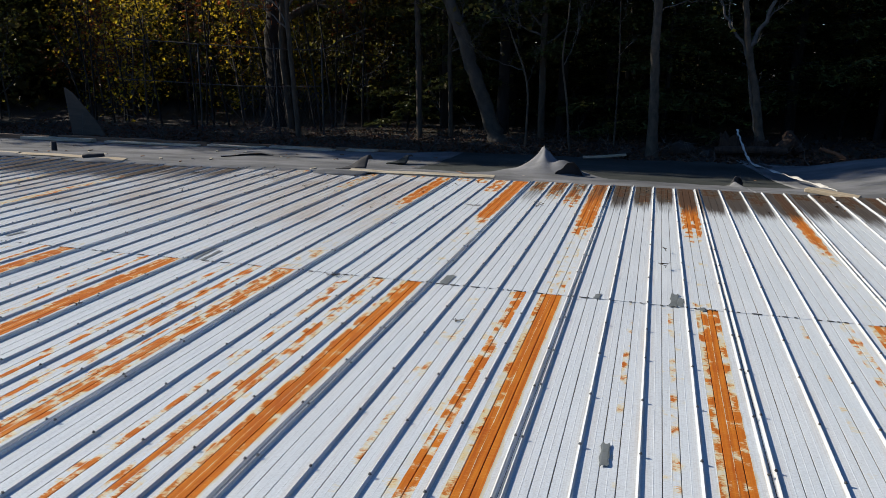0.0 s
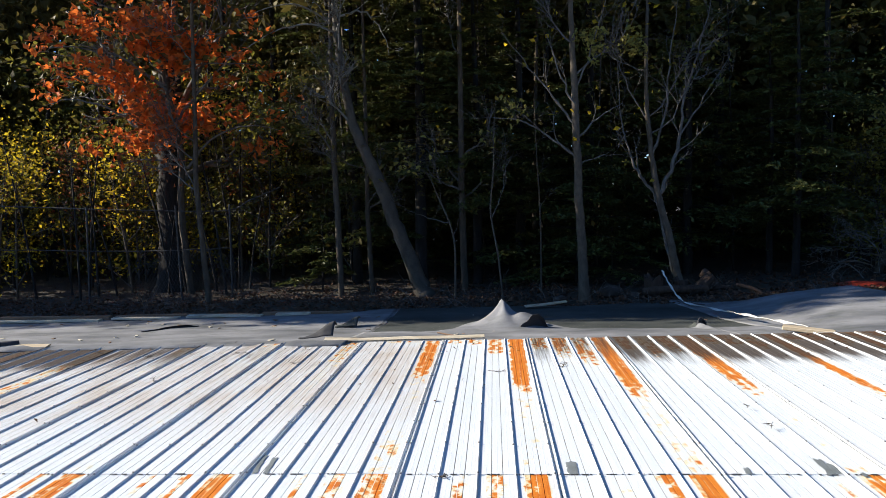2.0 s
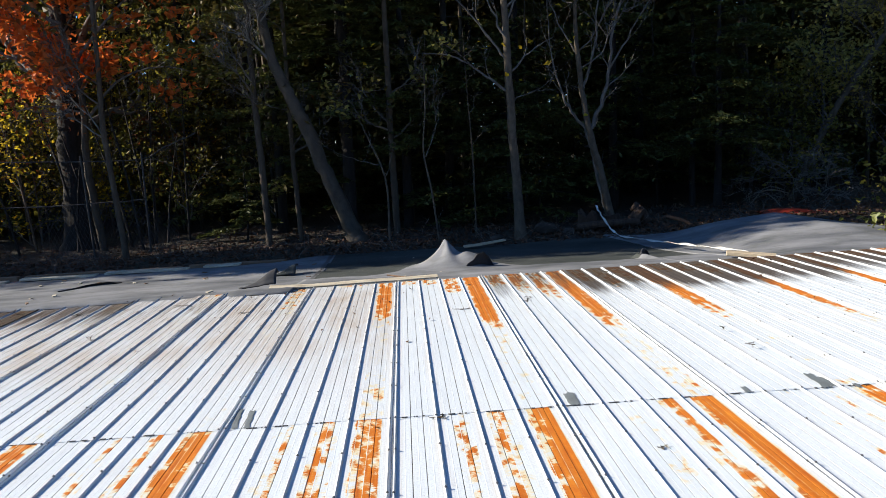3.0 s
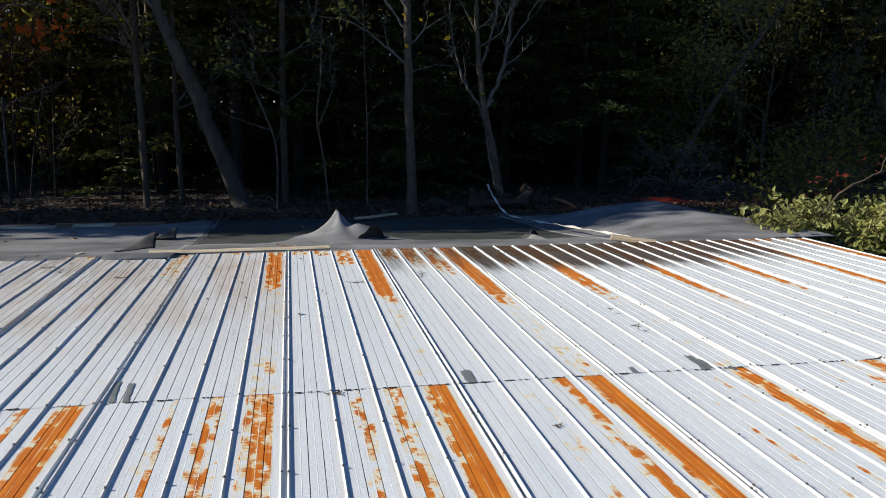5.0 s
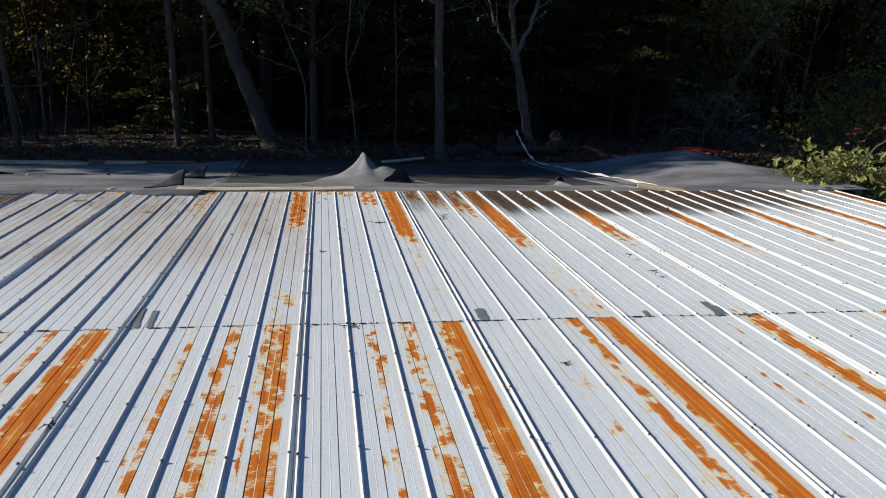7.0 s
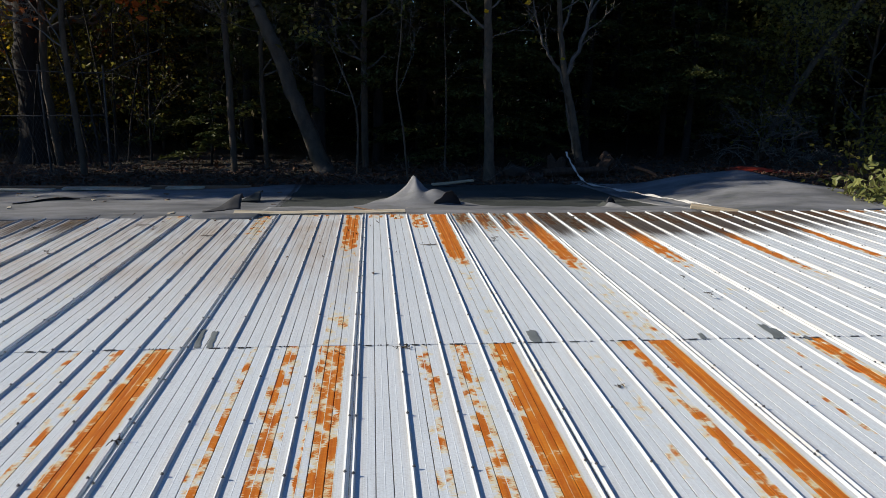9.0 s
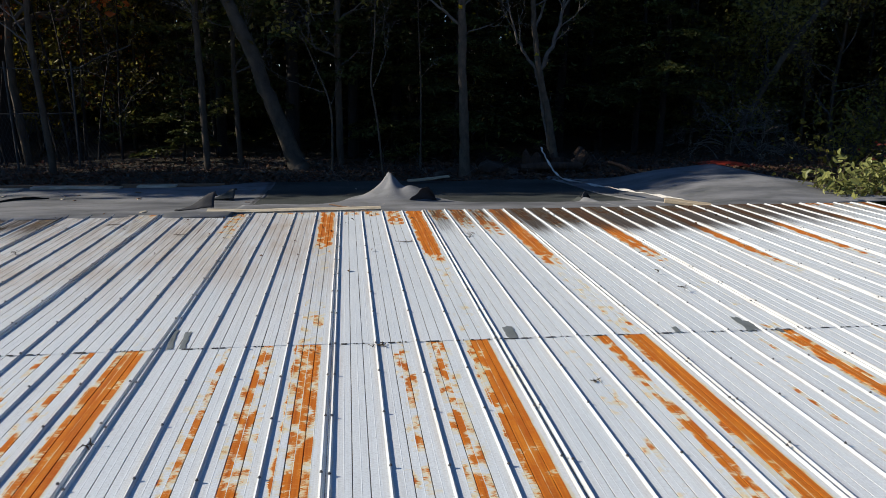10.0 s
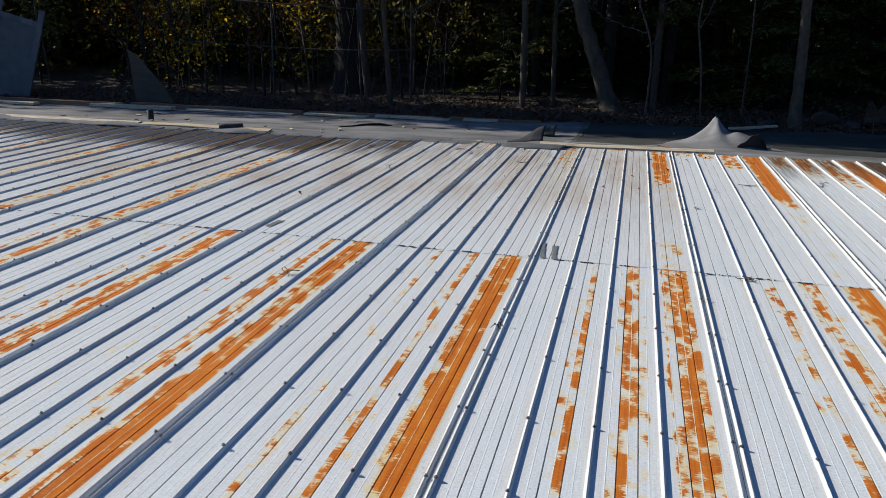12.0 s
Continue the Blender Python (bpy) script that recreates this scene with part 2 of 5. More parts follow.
    col = mix(nt, math_node(nt, "MULTIPLY", halo, 0.7), col, (0.76, 0.60, 0.27))
    deep = mix(nt, spread_node(nt, blob, 0.35, 0.7), (0.66, 0.215, 0.014), (0.53, 0.13, 0.008))
    deep = mix(nt, math_node(nt, "MULTIPLY", spread_node(nt, lane, 0.42, 0.66), 0.75), deep, (0.38, 0.075, 0.006))
    deep = mix(nt, math_node(nt, "MULTIPLY", spread_node(nt, comb, 0.56, 0.74), 0.4), deep, (0.70, 0.42, 0.11))
    deep = mix(nt, math_node(nt, "MULTIPLY", spread_node(nt, hair, 0.5, 0.7), 0.12), deep, (0.27, 0.06, 0.01))
    deep = mix(nt, math_node(nt, "MULTIPLY", math_node(nt, "MULTIPLY", spread_node(nt, att["rust"], 0.8, 1.05), spread_node(nt, lane, 0.3, 0.6)), 0.6), deep, (0.36, 0.07, 0.006))
    col = mix(nt, rust, col, deep)
    smear = math_node(nt, "ADD", math_node(nt, "MULTIPLY", hair, 0.7), math_node(nt, "MULTIPLY", lane, 0.9))
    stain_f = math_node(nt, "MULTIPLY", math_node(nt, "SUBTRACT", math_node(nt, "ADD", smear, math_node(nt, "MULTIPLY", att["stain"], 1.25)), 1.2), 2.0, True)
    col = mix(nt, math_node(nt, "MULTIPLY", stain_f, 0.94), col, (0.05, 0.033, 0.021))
    nt.links.new(col, b.inputs["Base Color"])
    r = math_node(nt, "ADD", 0.5, math_node(nt, "MULTIPLY", rust, 0.4))
    nt.links.new(r, b.inputs["Roughness"])
    b.inputs["Specular IOR Level"].default_value = 0.25
    rel = math_node(nt, "ADD", grain, math_node(nt, "MULTIPLY", rust, math_node(nt, "MULTIPLY", tick, 1.2)))
    bump(nt, b, rel, 0.6, 0.0015)
    return m


STEEL = roofing()
SEALANT = plain("grey_sealant", (0.11, 0.125, 0.12), (0.2, 0.22, 0.22), 0.75, 9.0, fine=80)
SCREW = plain("weathered_screw", (0.07, 0.07, 0.075), (0.22, 0.22, 0.22), 0.45, 40.0, metal=0.6)
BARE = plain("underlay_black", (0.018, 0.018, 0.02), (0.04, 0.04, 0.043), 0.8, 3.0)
LUMBER = plain("pale_lumber", (0.34, 0.25, 0.15), (0.62, 0.52, 0.36), 0.75, 3.0, (1, 12, 12), 40.0)
OLDWOOD = plain("weathered_wood", (0.126, 0.072, 0.0405), (0.297, 0.18, 0.1035), 0.85, 3.0, (1, 12, 12), 40.0)
PEELING = plain("peeling_white_paint", (0.27, 0.21, 0.13), (0.72, 0.64, 0.48), 0.7, 5.0, (1, 5, 5), 30.0)
BARK = plain("grey_bark", (0.0292, 0.0206, 0.0129), (0.107, 0.0789, 0.0515), 0.9, 7.0, (2.2, 2.2, 0.7), 45.0, 0.8, depth=0.012)
PALEBARK = plain("pale_bark", (0.0343, 0.0249, 0.0163), (0.137, 0.105, 0.0704), 0.85, 6.0, (2, 2, 1.2), 50.0, 0.6, depth=0.006)
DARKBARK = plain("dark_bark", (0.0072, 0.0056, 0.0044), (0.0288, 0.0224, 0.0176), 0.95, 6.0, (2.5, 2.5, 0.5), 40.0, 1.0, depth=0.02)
BIRCH = plain("pale_birch_bark", (0.022, 0.017, 0.012), (0.1, 0.078, 0.052), 0.8, 4.0, (1.6, 1.6, 1.2), 40.0, 0.5, depth=0.006)
TWIG = plain("grey_twigs", (0.0528, 0.0458, 0.0387), (0.176, 0.158, 0.136), 0.9, 6.0)
# paler copy of the twig colour, with the look of lit twigs in it
BRUSH = plain("lit_pale_twigs", (0.08, 0.0752, 0.0656), (0.216, 0.2, 0.172), 0.9, 6.0)
HEMLOCK = foliage("hemlock_needles", (0.0467, 0.0544, 0.0153), (0.128, 0.14, 0.0357), 0.3)
WOODS = foliage("dark_green_leaves", (0.0525, 0.0438, 0.0123), (0.158, 0.124, 0.0315), 0.35)
OLIVE = foliage("olive_leaves", (0.0754, 0.0896, 0.017), (0.283, 0.236, 0.0377), 0.45)
OLIVEPALE = foliage("pale_olive_leaves", (0.12, 0.12, 0.025), (0.42, 0.36, 0.09), 0.45)
YELLOW = foliage("yellow_leaves", (0.27, 0.21, 0.015), (0.7, 0.5, 0.03), 0.6)
ORANGE = foliage("orange_leaves", (0.44, 0.075, 0.018), (0.85, 0.25, 0.045), 0.5)
RUSSET = foliage("russet_leaves", (0.10, 0.03, 0.012), (0.33, 0.11, 0.03), 0.4)
SHRUB = foliage("shrub_leaves", (0.04, 0.062, 0.014), (0.46, 0.46, 0.15), 0.35, 0.35)
REDLEAF = foliage("red_leaves", (0.13, 0.02, 0.015), (0.3, 0.065, 0.035), 0.4)
LITTER = foliage("fallen_leaves", (0.0371, 0.0198, 0.0124), (0.165, 0.0908, 0.0536), 0.1, 0.8)
ROCK = plain("mossy_stone", (0.025, 0.019, 0.014), (0.08, 0.06, 0.044), 0.9, 4.0, relief=0.8, depth=0.01)
ROTTEN = plain("rotten_wood", (0.024, 0.0136, 0.0088), (0.096, 0.056, 0.0336), 0.95, 5.0, (5, 5, 0.8), 40.0, 0.9, depth=0.012)
BOARD = plain("tan_board", (0.056, 0.0406, 0.028), (0.119, 0.0875, 0.0616), 0.8, 2.0, (1, 1, 6))
TAPE = plain("dirty_white_strip", (0.42, 0.4, 0.36), (0.8, 0.78, 0.72), 0.6, 6.0)
REDTARP = plain("red_plastic", (0.16, 0.014, 0.006), (0.32, 0.032, 0.012), 0.55, 3.0)
PANEL = plain("grey_painted_panel", (0.04, 0.0448, 0.0512), (0.104, 0.1136, 0.124), 0.6, 3.0, relief=0.2)
RAILGREY = plain("weathered_grey_rail", (0.056, 0.06, 0.0656), (0.152, 0.16, 0.172), 0.7, 4.0, (1, 1, 0.4))
WIRE = plain("galvanised_wire", (0.02, 0.018, 0.016), (0.06, 0.055, 0.05), 0.7, 20.0)
CONCRETE = plain("block_wall", (0.2, 0.2, 0.19), (0.34, 0.33, 0.31), 0.9, 2.0)


def rubber(name, dark, light, algae):
    m, nt, b = shader(name, 0.85)
    b.inputs["Specular IOR Level"].default_value = 0.2
    wide, mid, fine = noise_node(nt, 0.9, (0.7, 1.3, 1), 5.0, 0.6), noise_node(nt, 5.0), noise_node(nt, 45.0)
    base = mix(nt, spread_node(nt, wide, 0.32, 0.68), dark, light)
    base = mix(nt, math_node(nt, "MULTIPLY", spread_node(nt, mid, 0.5, 0.75), 0.5), base, algae)
    speck = spread_node(nt, noise_node(nt, 60.0, detail=2.0), 0.68, 0.74)
    nt.links.new(mix(nt, math_node(nt, "MULTIPLY", speck, 0.6), base, (0.4, 0.36, 0.3)), b.inputs["Base Color"])
    bump(nt, b, math_node(nt, "ADD", mid, math_node(nt, "MULTIPLY", fine, 0.4)), 0.35, 0.01)
    return m


RUBBER = rubber("grey_rubber", (0.09, 0.094, 0.1), (0.27, 0.27, 0.275), (0.085, 0.094, 0.072))
RUBBERDARK = rubber("dark_rubber", (0.03, 0.034, 0.032), (0.075, 0.081, 0.075), (0.028, 0.038, 0.028))


def soil():
    m, nt, b = shader("leafy_soil", 0.95)
    a, c, d = noise_node(nt, 1.2), noise_node(nt, 14.0, detail=5.0), noise_node(nt, 60.0)
    base = mix(nt, spread_node(nt, c, 0.35, 0.65), (0.018, 0.013, 0.009), (0.065, 0.045, 0.03))
    base = mix(nt, math_node(nt, "MULTIPLY", spread_node(nt, a, 0.45, 0.7), 0.5), base, (0.05, 0.05, 0.022))
    nt.links.new(base, b.inputs["Base Color"])
    bump(nt, b, math_node(nt, "ADD", c, math_node(nt, "MULTIPLY", d, 0.5)), 0.8, 0.03)
    return m


SOIL = soil()

# ---- ground: one sheet, a bank behind the building and lower ground under and before it ----
def ramp(v, lo, hi):
    t = min(max((v - lo) / (hi - lo), 0.0), 1.0)
    return t * t * (3 - 2 * t)


def land(x, y):
    bank = -0.52 + 0.2 * ramp(y, 7.6, 9.4) + 0.12 * ramp(x, 3, 8) - 0.14 * ramp(-x, 3, 7) + 0.012 * max(y - 10, 0)
    bank += 0.05 * noise.noise(Vector((x * 0.7, y * 0.7, 0))) + 0.02 * noise.noise(Vector((x * 3, y * 3, 4)))
    low = -2.75 + 0.04 * noise.noise(Vector((x * 0.3, y * 0.3, 9)))
    up = ramp(y, 4.28, 4.5)
    if x > 6.5:
        up = max(up, ramp(x, 6.5, 6.9) * ramp(y, -3.0, 3.0))
    return low + (bank - low) * up


def axis(cores):
    out = []
    for lo, hi, step in cores:
        out += list(np.arange(lo, hi, step))
    return out + [cores[-1][1]]


gx = axis([(-400, -60, 40), (-60, -20, 5), (-20, -14, 1), (-14, 12, 0.25), (12, 20, 1), (20, 60, 5), (60, 400, 40)])
gy = axis([(-400, -60, 40), (-60, -8, 4), (-8, 4.0, 1.0), (4.0, 4.8, 0.1), (4.8, 13, 0.2), (13, 30, 1), (30, 60, 5), (60, 400, 40)])
gv = np.array([(x, y, land(x, y)) for y in gy for x in gx])
nx = len(gx)
gf = np.array([(j * nx + i, j * nx + i + 1, (j + 1) * nx + i + 1, (j + 1) * nx + i) for j in range(len(gy) - 1) for i in range(nx - 1)])
ground = thing("ground", "dark woodland soil under brown fallen leaves", "ground", kind="structure", me=mesh("ground", gv, gf, SOIL, True))

# ---- the building under the roof ----
x0, x1 = FIRST * W, (LAST + 1) * W
for nm, size, c in (("wall_north", (x1 - x0 - 0.2, 0.16, 2.7), ((x0 + x1) / 2, FAR - 0.14, -1.45)), ("wall_south", (x1 - x0 - 0.2, 0.16, 2.7), ((x0 + x1) / 2, NEAR + 0.5, -1.45)),
                    ("wall_west", (0.16, FAR - NEAR - 0.81, 2.7), (x0 + 0.18, (FAR + NEAR + 0.36) / 2, -1.45)), ("wall_east", (0.16, FAR - NEAR - 0.81, 2.7), (x1 - 0.18, (FAR + NEAR + 0.36) / 2, -1.45))):
    thing(nm, "grey concrete block wall under the metal roof", "wall", kind="structure", me=block(nm, size, c, CONCRETE))

# ---- the roof ----
roof = thing("roof", "low metal roof of white ribbed sheets with orange rust", "roof", kind="structure")
RIBS = (0.0156, 0.2364, 0.4572, 0.678, 0.8988)
SEAM = 0.0165


def profile():
    """Cross-section of one sheet: (u, z, pan bay, place in the bay)."""
    pts = [(0.0005, 0.0015), (0.0025, 0.0)]

    def rib(c, wide=0.014, top=0.0075, h=0.0122):
        half = [(wide / 2 + 0.002, 0.0), (wide / 2 - 0.0004, 0.0012), (top / 2 + 0.0008, h - 0.0055), (top / 2 - 0.0008, h - 0.002), (top / 2 - 0.0035, h)]
        return [(c - a, z) for a, z in half] + [(c + a, z) for a, z in reversed(half)]

    for q, c in enumerate(RIBS[:-1]):
        pts += rib(c)
        a, b = c + 0.009, RIBS[q + 1] - 0.009
        for f in (0.2, 0.36, 0.52, 0.68, 0.84):
            u = a + (b - a) * f
            if f in (0.36, 0.68):
                pts += [(u - 0.0032, 0.0), (u - 0.0015, -0.0038), (u + 0.0011, -0.0038), (u + 0.0018, 0.0)]
            else:
                pts += [(u - 0.0022, 0.0), (u - 0.0008, 0.00045), (u + 0.0008, 0.00045), (u + 0.0022, 0.0)]
    pts += rib(RIBS[-1])
    return pts + [(RIBS[-1] + 0.0145, 0.0)]


PROFILE = profile()
# rust of the near sheets: sheet number -> strengths in the six lanes of the second, third and fourth bay
NEAR_RUST = {-4: ((0, .1, .3, .4, .1, 0), (.1, .3, .6, .7, .4, .1), (.5, .6, .75, .85, .7, 0)), -3: ((0, .1, .3, .45, .2, 0), (.1, .3, .55, .8, .6, .1), (.5, .62, .85, 1.0, .8, 0)),
             -2: ((0, .1, .25, .5, .3, 0), (0, .2, .4, .66, .35, .1), (.5, .62, .92, 1.15, .85, 0)), -1: ((0, .1, .45, .74, .2, 0), (.15, .4, .85, .7, .5, .45), (.66, .6, .68, .8, .72, 0)),
             0: ((0, .15, .45, .66, .2, 0), (.1, .5, .95, .78, .35, 0), (.5, .72, .95, 1.12, 1.0, .1)), 1: ((0, .1, .3, .5, .25, 0), (0, .2, .5, .92, .84, .25), (.3, .55, .95, 1.2, 1.15, .2)),
             2: ((0, .1, .2, .36, .2, 0), (0, .15, .35, .58, .3, 0), (.15, .55, .9, .95, .75, 0)), 3: ((0, .1, .2, .3, .2, 0), (0, .15, .3, .62, .52, 0), (.1, .5, .85, .95, .75, 0))}
PLAIN_RUST = ((0, .1, .2, .35, .2, 0), (.1, .2, .5, .55, .4, .1), (.4, .5, .72, .8, .62, 0))
BREAKS = (0.2245, 0.3714, 0.5184, 0.6653, 0.8123)       # beads and grooves that part the lanes of a bay
# rust of the far sheets at their far end: reach of it in metres for the four bays
FAR_RUST = {-9: (.2, .3, .4, 3.0), -8: (.2, .3, .5, 3.4), -7: (.3, .3, .6, 3.6), -6: (.3, .4, .5, 4.4), -5: (.3, .5, .6, 3.0), -4: (0, .1, .2, .7), -3: (0, 0, 0, .2), -2: (0, 0, .2, 1.6), -1: (0, .1, .2, 2.5), 0: (.3, .35, 1.0, 2.8), 1: (.8, 1.35, 1.7, 3.1),
            2: (.9, 1.4, 1.2, 2.9), 3: (.7, .8, 1.0, 3.3), 4: (.5, .6, .8, 3.1), 5: (.4, .4, .5, 3.6), 6: (.2, .2, .4, 4.0)}
FAR_STAIN = {-9: .9, -8: 1.05, -7: 1.1, -6: 1.15, -5: 1.1, -4: .7, -3: .4, 1: .62, 2: 1.05, 3: 1.35, 4: 1.2, 5: .9, 6: .5}


def wear(k, u, y, far):
    """Rust, cream, stain, and dirt with rib dimming of sheet k at u across and y along."""
    bay = -1
    for q in range(4):
        if RIBS[q] <= u < RIBS[q + 1]:
            bay = q
    v = 0.5 if bay < 0 else (u - RIBS[bay]) / (RIBS[bay + 1] - RIBS[bay])
    rust = cream = stain = 0.0
    lane = sum(v > g for g in BREAKS)
    n = noise.noise(Vector((k * 7.3 + bay * 3.1, y * 1.1, 2.0)))
    if not far:
        if bay >= 1:
            row = NEAR_RUST.get(k, PLAIN_RUST)[bay - 1]
            rust = ((0.22 if bay == 3 else 0.15) + 0.51 * row[lane]) if row[lane] else 0.0
            if rust:
                rust += 0.16 * noise.noise(Vector((k * 5.1 + bay * 2.3 + lane * 9.7, y * 0.7, 4.0))) + 0.06 * n
            cream = 0.2 + (0.75 if bay == 3 else 0.5) * max(row[max(lane - 1, 0)], row[lane], row[min(lane + 1, 5)])
            if bay == 3 and v > 0.8:  # the margin beside the seam keeps its paint
                rust, cream = rust * ramp(v, 0.865, 0.835), cream * ramp(v, 0.93, 0.84)
        grime_and_dim = 0.12 + (0.1 if k < -1 else 0.0)
    else:
        grime_and_dim = 0.12 + 0.08 * (k < 0)
        ragged = 0.1 * noise.noise(Vector((k * 3.7 + bay * 1.9 + lane * 6.1, y * 1.6, 8.0)))
        reach = FAR_RUST.get(k, (0, .1, .2, .5))[bay] if bay >= 0 else 0.0
        back = FAR + skew(k * W) - y
        if reach:
            f = 1.0 - ramp(back, 0.5 * reach, 1.15 * reach)
            side = 1.0 if bay < 3 else 0.55 + 0.45 * ramp(v, 0.05, 0.35) if k < 3 else 0.3 + 0.7 * ramp(v, 0.3, 0.55)
            rust = (0.8 if bay == 3 else 0.6) * f * side + (0.1 * n + 2.4 * ragged) * f
            if k == -1:
                rust *= 0.82
            if k <= -2:
                rust *= 0.6
            cream = min(1.0, rust + 0.2 * f)
        if bay == 3 and k < 4:
            cream = max(cream, 0.6 + 0.14 * n - 0.2 * abs(v - 0.6))
            rust = max(rust, (0.33 + 0.2 * n) * (0.82 + 0.18 * ramp(y, 1.3, 0.2))) if k in (-1, 0, 1, 2) else rust
        if bay == 3 and k <= -5:      # long faded streaks down to the lap
            rust, cream = 0.5 + 0.16 * n + ragged, 0.8
            grime_and_dim += 0.3
        s = FAR_STAIN.get(k, 0.0)
        if s:
            stain = s * (1.0 - ramp(back, 0.25, 2.1 + 0.6 * n))
        if k <= -2:                   # darker brown towards the far end
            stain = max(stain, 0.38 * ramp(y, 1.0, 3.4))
        if k < 0:
            grime_and_dim += (0.66 + 0.1 * min(-k, 6)) * ramp(y, 0.2, 2.2) + 0.25 * n * ramp(y, 1.0, 3.0)
            if k == -2:
                grime_and_dim += 0.5 * ramp(y, 1.2, 2.8) * (bay == 3)
        if -7 <= k <= -4:
            grime_and_dim += 0.45 * ramp(y, 2.4, 3.6)
    if bay < 0 or v < 0.045 or v > 0.955:
        grime_and_dim = max(grime_and_dim, 0.55)       # ribs coloured darker to hold down their sunlit glare
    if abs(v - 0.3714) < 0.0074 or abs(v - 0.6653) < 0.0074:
        grime_and_dim, stain = 1.0, max(stain, 0.6)   # near-black colour along the grooves
    rust *= ramp(v, 0.05, 0.09) * ramp(v, 0.965, 0.94)
    stain *= 0.25 + 0.75 * ramp(v, 0.05, 0.09) * ramp(v, 0.955, 0.93)
    cream *= ramp(v, 0.05, 0.09) * ramp(v, 0.955, 0.92)
    if any(abs(v - g) < 0.006 for g in BREAKS[::2]):
        rust *= 0.66                  # paint lasts longer on the small beads
    return max(rust, 0.0), max(cream, 0.0), stain, min(max(grime_and_dim, 0.0), 1.0), (k * 4 + bay) * 7 + lane


def lie(x, y):
    """The slight sag of the roof."""
    return 0.006 * noise.noise(Vector((x * 0.6, y * 0.5, 1.0))) + 0.0025 * noise.noise(Vector((x * 2.2, y * 1.7, 5.0)))


def sheet(k, far):
    ya, yb = (-0.012, FAR + skew((k + 0.5) * W)) if far else (NEAR, 0.11)
    rng = random.Random(k * 2 + far)
    yb += rng.uniform(-0.012, 0.012) if far else 0.0
    ya += rng.uniform(-0.006, 0.006) if far else 0.0
    steps = int((yb - ya) / 0.075)
    tilt = rng.uniform(-0.002, 0.002)
    V, A = [], []
    for j in range(steps + 1):
        y = ya + (yb - ya) * j / steps
        for u, z in PROFILE:
            x = k * W + u
            lift = 0.0016 * ramp(y, 0.3, 0.0) if far else -0.0012
            V.append((x, y, z + lie(x, y) + lift + 0.0012 * (k % 2) + tilt * 0.3))
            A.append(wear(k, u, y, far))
    n = len(PROFILE)
    F = [(j * n + i, j * n + i + 1, (j + 1) * n + i + 1, (j + 1) * n + i) for j in range(steps) for i in range(n - 1)]
    # the cut edge, turned down by the sheet's thickness
    rows = [0, steps]
    for j in rows:
        b0 = len(V)
        for i in range(n):
            x, y, z = V[j * n + i]
            V.append((x, y, z - 0.002))
            A.append(A[j * n + i])
        F += [(j * n + i, b0 + i, b0 + i + 1, j * n + i + 1) for i in range(n - 1)]
    me = mesh("sheet", np.array(V), np.array(F), STEEL)
    for q, key in enumerate(("rust", "cream", "stain", "grime_and_dim", "lane")):
        a = me.attributes.new(key, "FLOAT", "POINT")
        a.data.foreach_set("value", [v[q] for v in A])
    return me


for k in range(FIRST, LAST + 1):
    for far in (False, True):
        part("sheet", sheet(k, far), roof)
deck = block("underlay", (x1 - x0 - 0.06, FAR - NEAR - 0.3, 0.05), ((x0 + x1) / 2, (FAR + NEAR) / 2, -0.06), BARE)
part("underlay", deck, roof, "black roof deck under the sheets")
# dark smears of sealant along the lap
rng = random.Random(5)
for k in range(-6, 6):
    V, F = [], []
    u = -0.01
    while u < 0.9:
        length = rng.choice((0.008, 0.014, 0.025, 0.05)) * rng.uniform(0.6, 1.3)
        wide = rng.choice((0.0006, 0.001, 0.0015, 0.003))
        near_rib = min(abs(u + length * g - c) for c in RIBS for g in (0, .5, 1))
        if rng.random() < 0.8 and near_rib > 0.013:
            b0 = len(V)
            m = 5
            for i in range(m + 1):
                x = k * W + u + length * i / m
                uu = x - k * W
                z = lie(x, -0.014) + 0.0025
                for c in RIBS:
                    z = max(z, lie(x, -0.014) + 0.0025 + 0.0122 * max(0.0, min(1.0, (0.0145 - abs(uu - c)) / 0.008)))
                w = wide * rng.uniform(0.5, 1.3) * (0.4 if i in (0, m) else 1.0)
                V += [(x, -0.021 - w + rng.uniform(-.002, .002), z), (x, -0.019 - w * 0.4, z + 0.0022), (x, -0.011, z + 0.003)]
            for i in range(m):
                for q in range(2):
                    a = b0 + i * 3 + q
                    F.append((a, a + 3, a + 4, a + 1))
        u += length + rng.uniform(0.0, 0.035)
    part("lap_sealant", mesh("lap_sealant", V, F, BARE), roof, "black sealant smeared along the lap")


def patch(x, y, wide, long, skew=0.0, seed=0):
    """A ragged patch of grey sealant tape."""
    rng = random.Random(seed)
    nx_, ny_ = 5, 7
    V, F = [], []
    for j in range(ny_ + 1):
        for i in range(nx_ + 1):
            rag = min(0.008, wide * 0.11) if i in (0, nx_) or j in (0, ny_) else 0.0
            px = x + wide * (i / nx_ - 0.5) + skew * (j / ny_ - 0.5) + rng.uniform(-rag, rag)
            py = y + long * (j / ny_ - 0.5) + rng.uniform(-rag, rag) * 2.5
            V.append((px, py, lie(px, py) + 0.0058 + (0.0 if rag else 0.0012)))
    for j in range(ny_):
        for i in range(nx_):
            a = j * (nx_ + 1) + i
            F.append((a, a + 1, a + nx_ + 2, a + nx_ + 1))
    part("sealant_patch", mesh("sealant_patch", V, F, SEALANT), roof, "grey sealant tape patch")


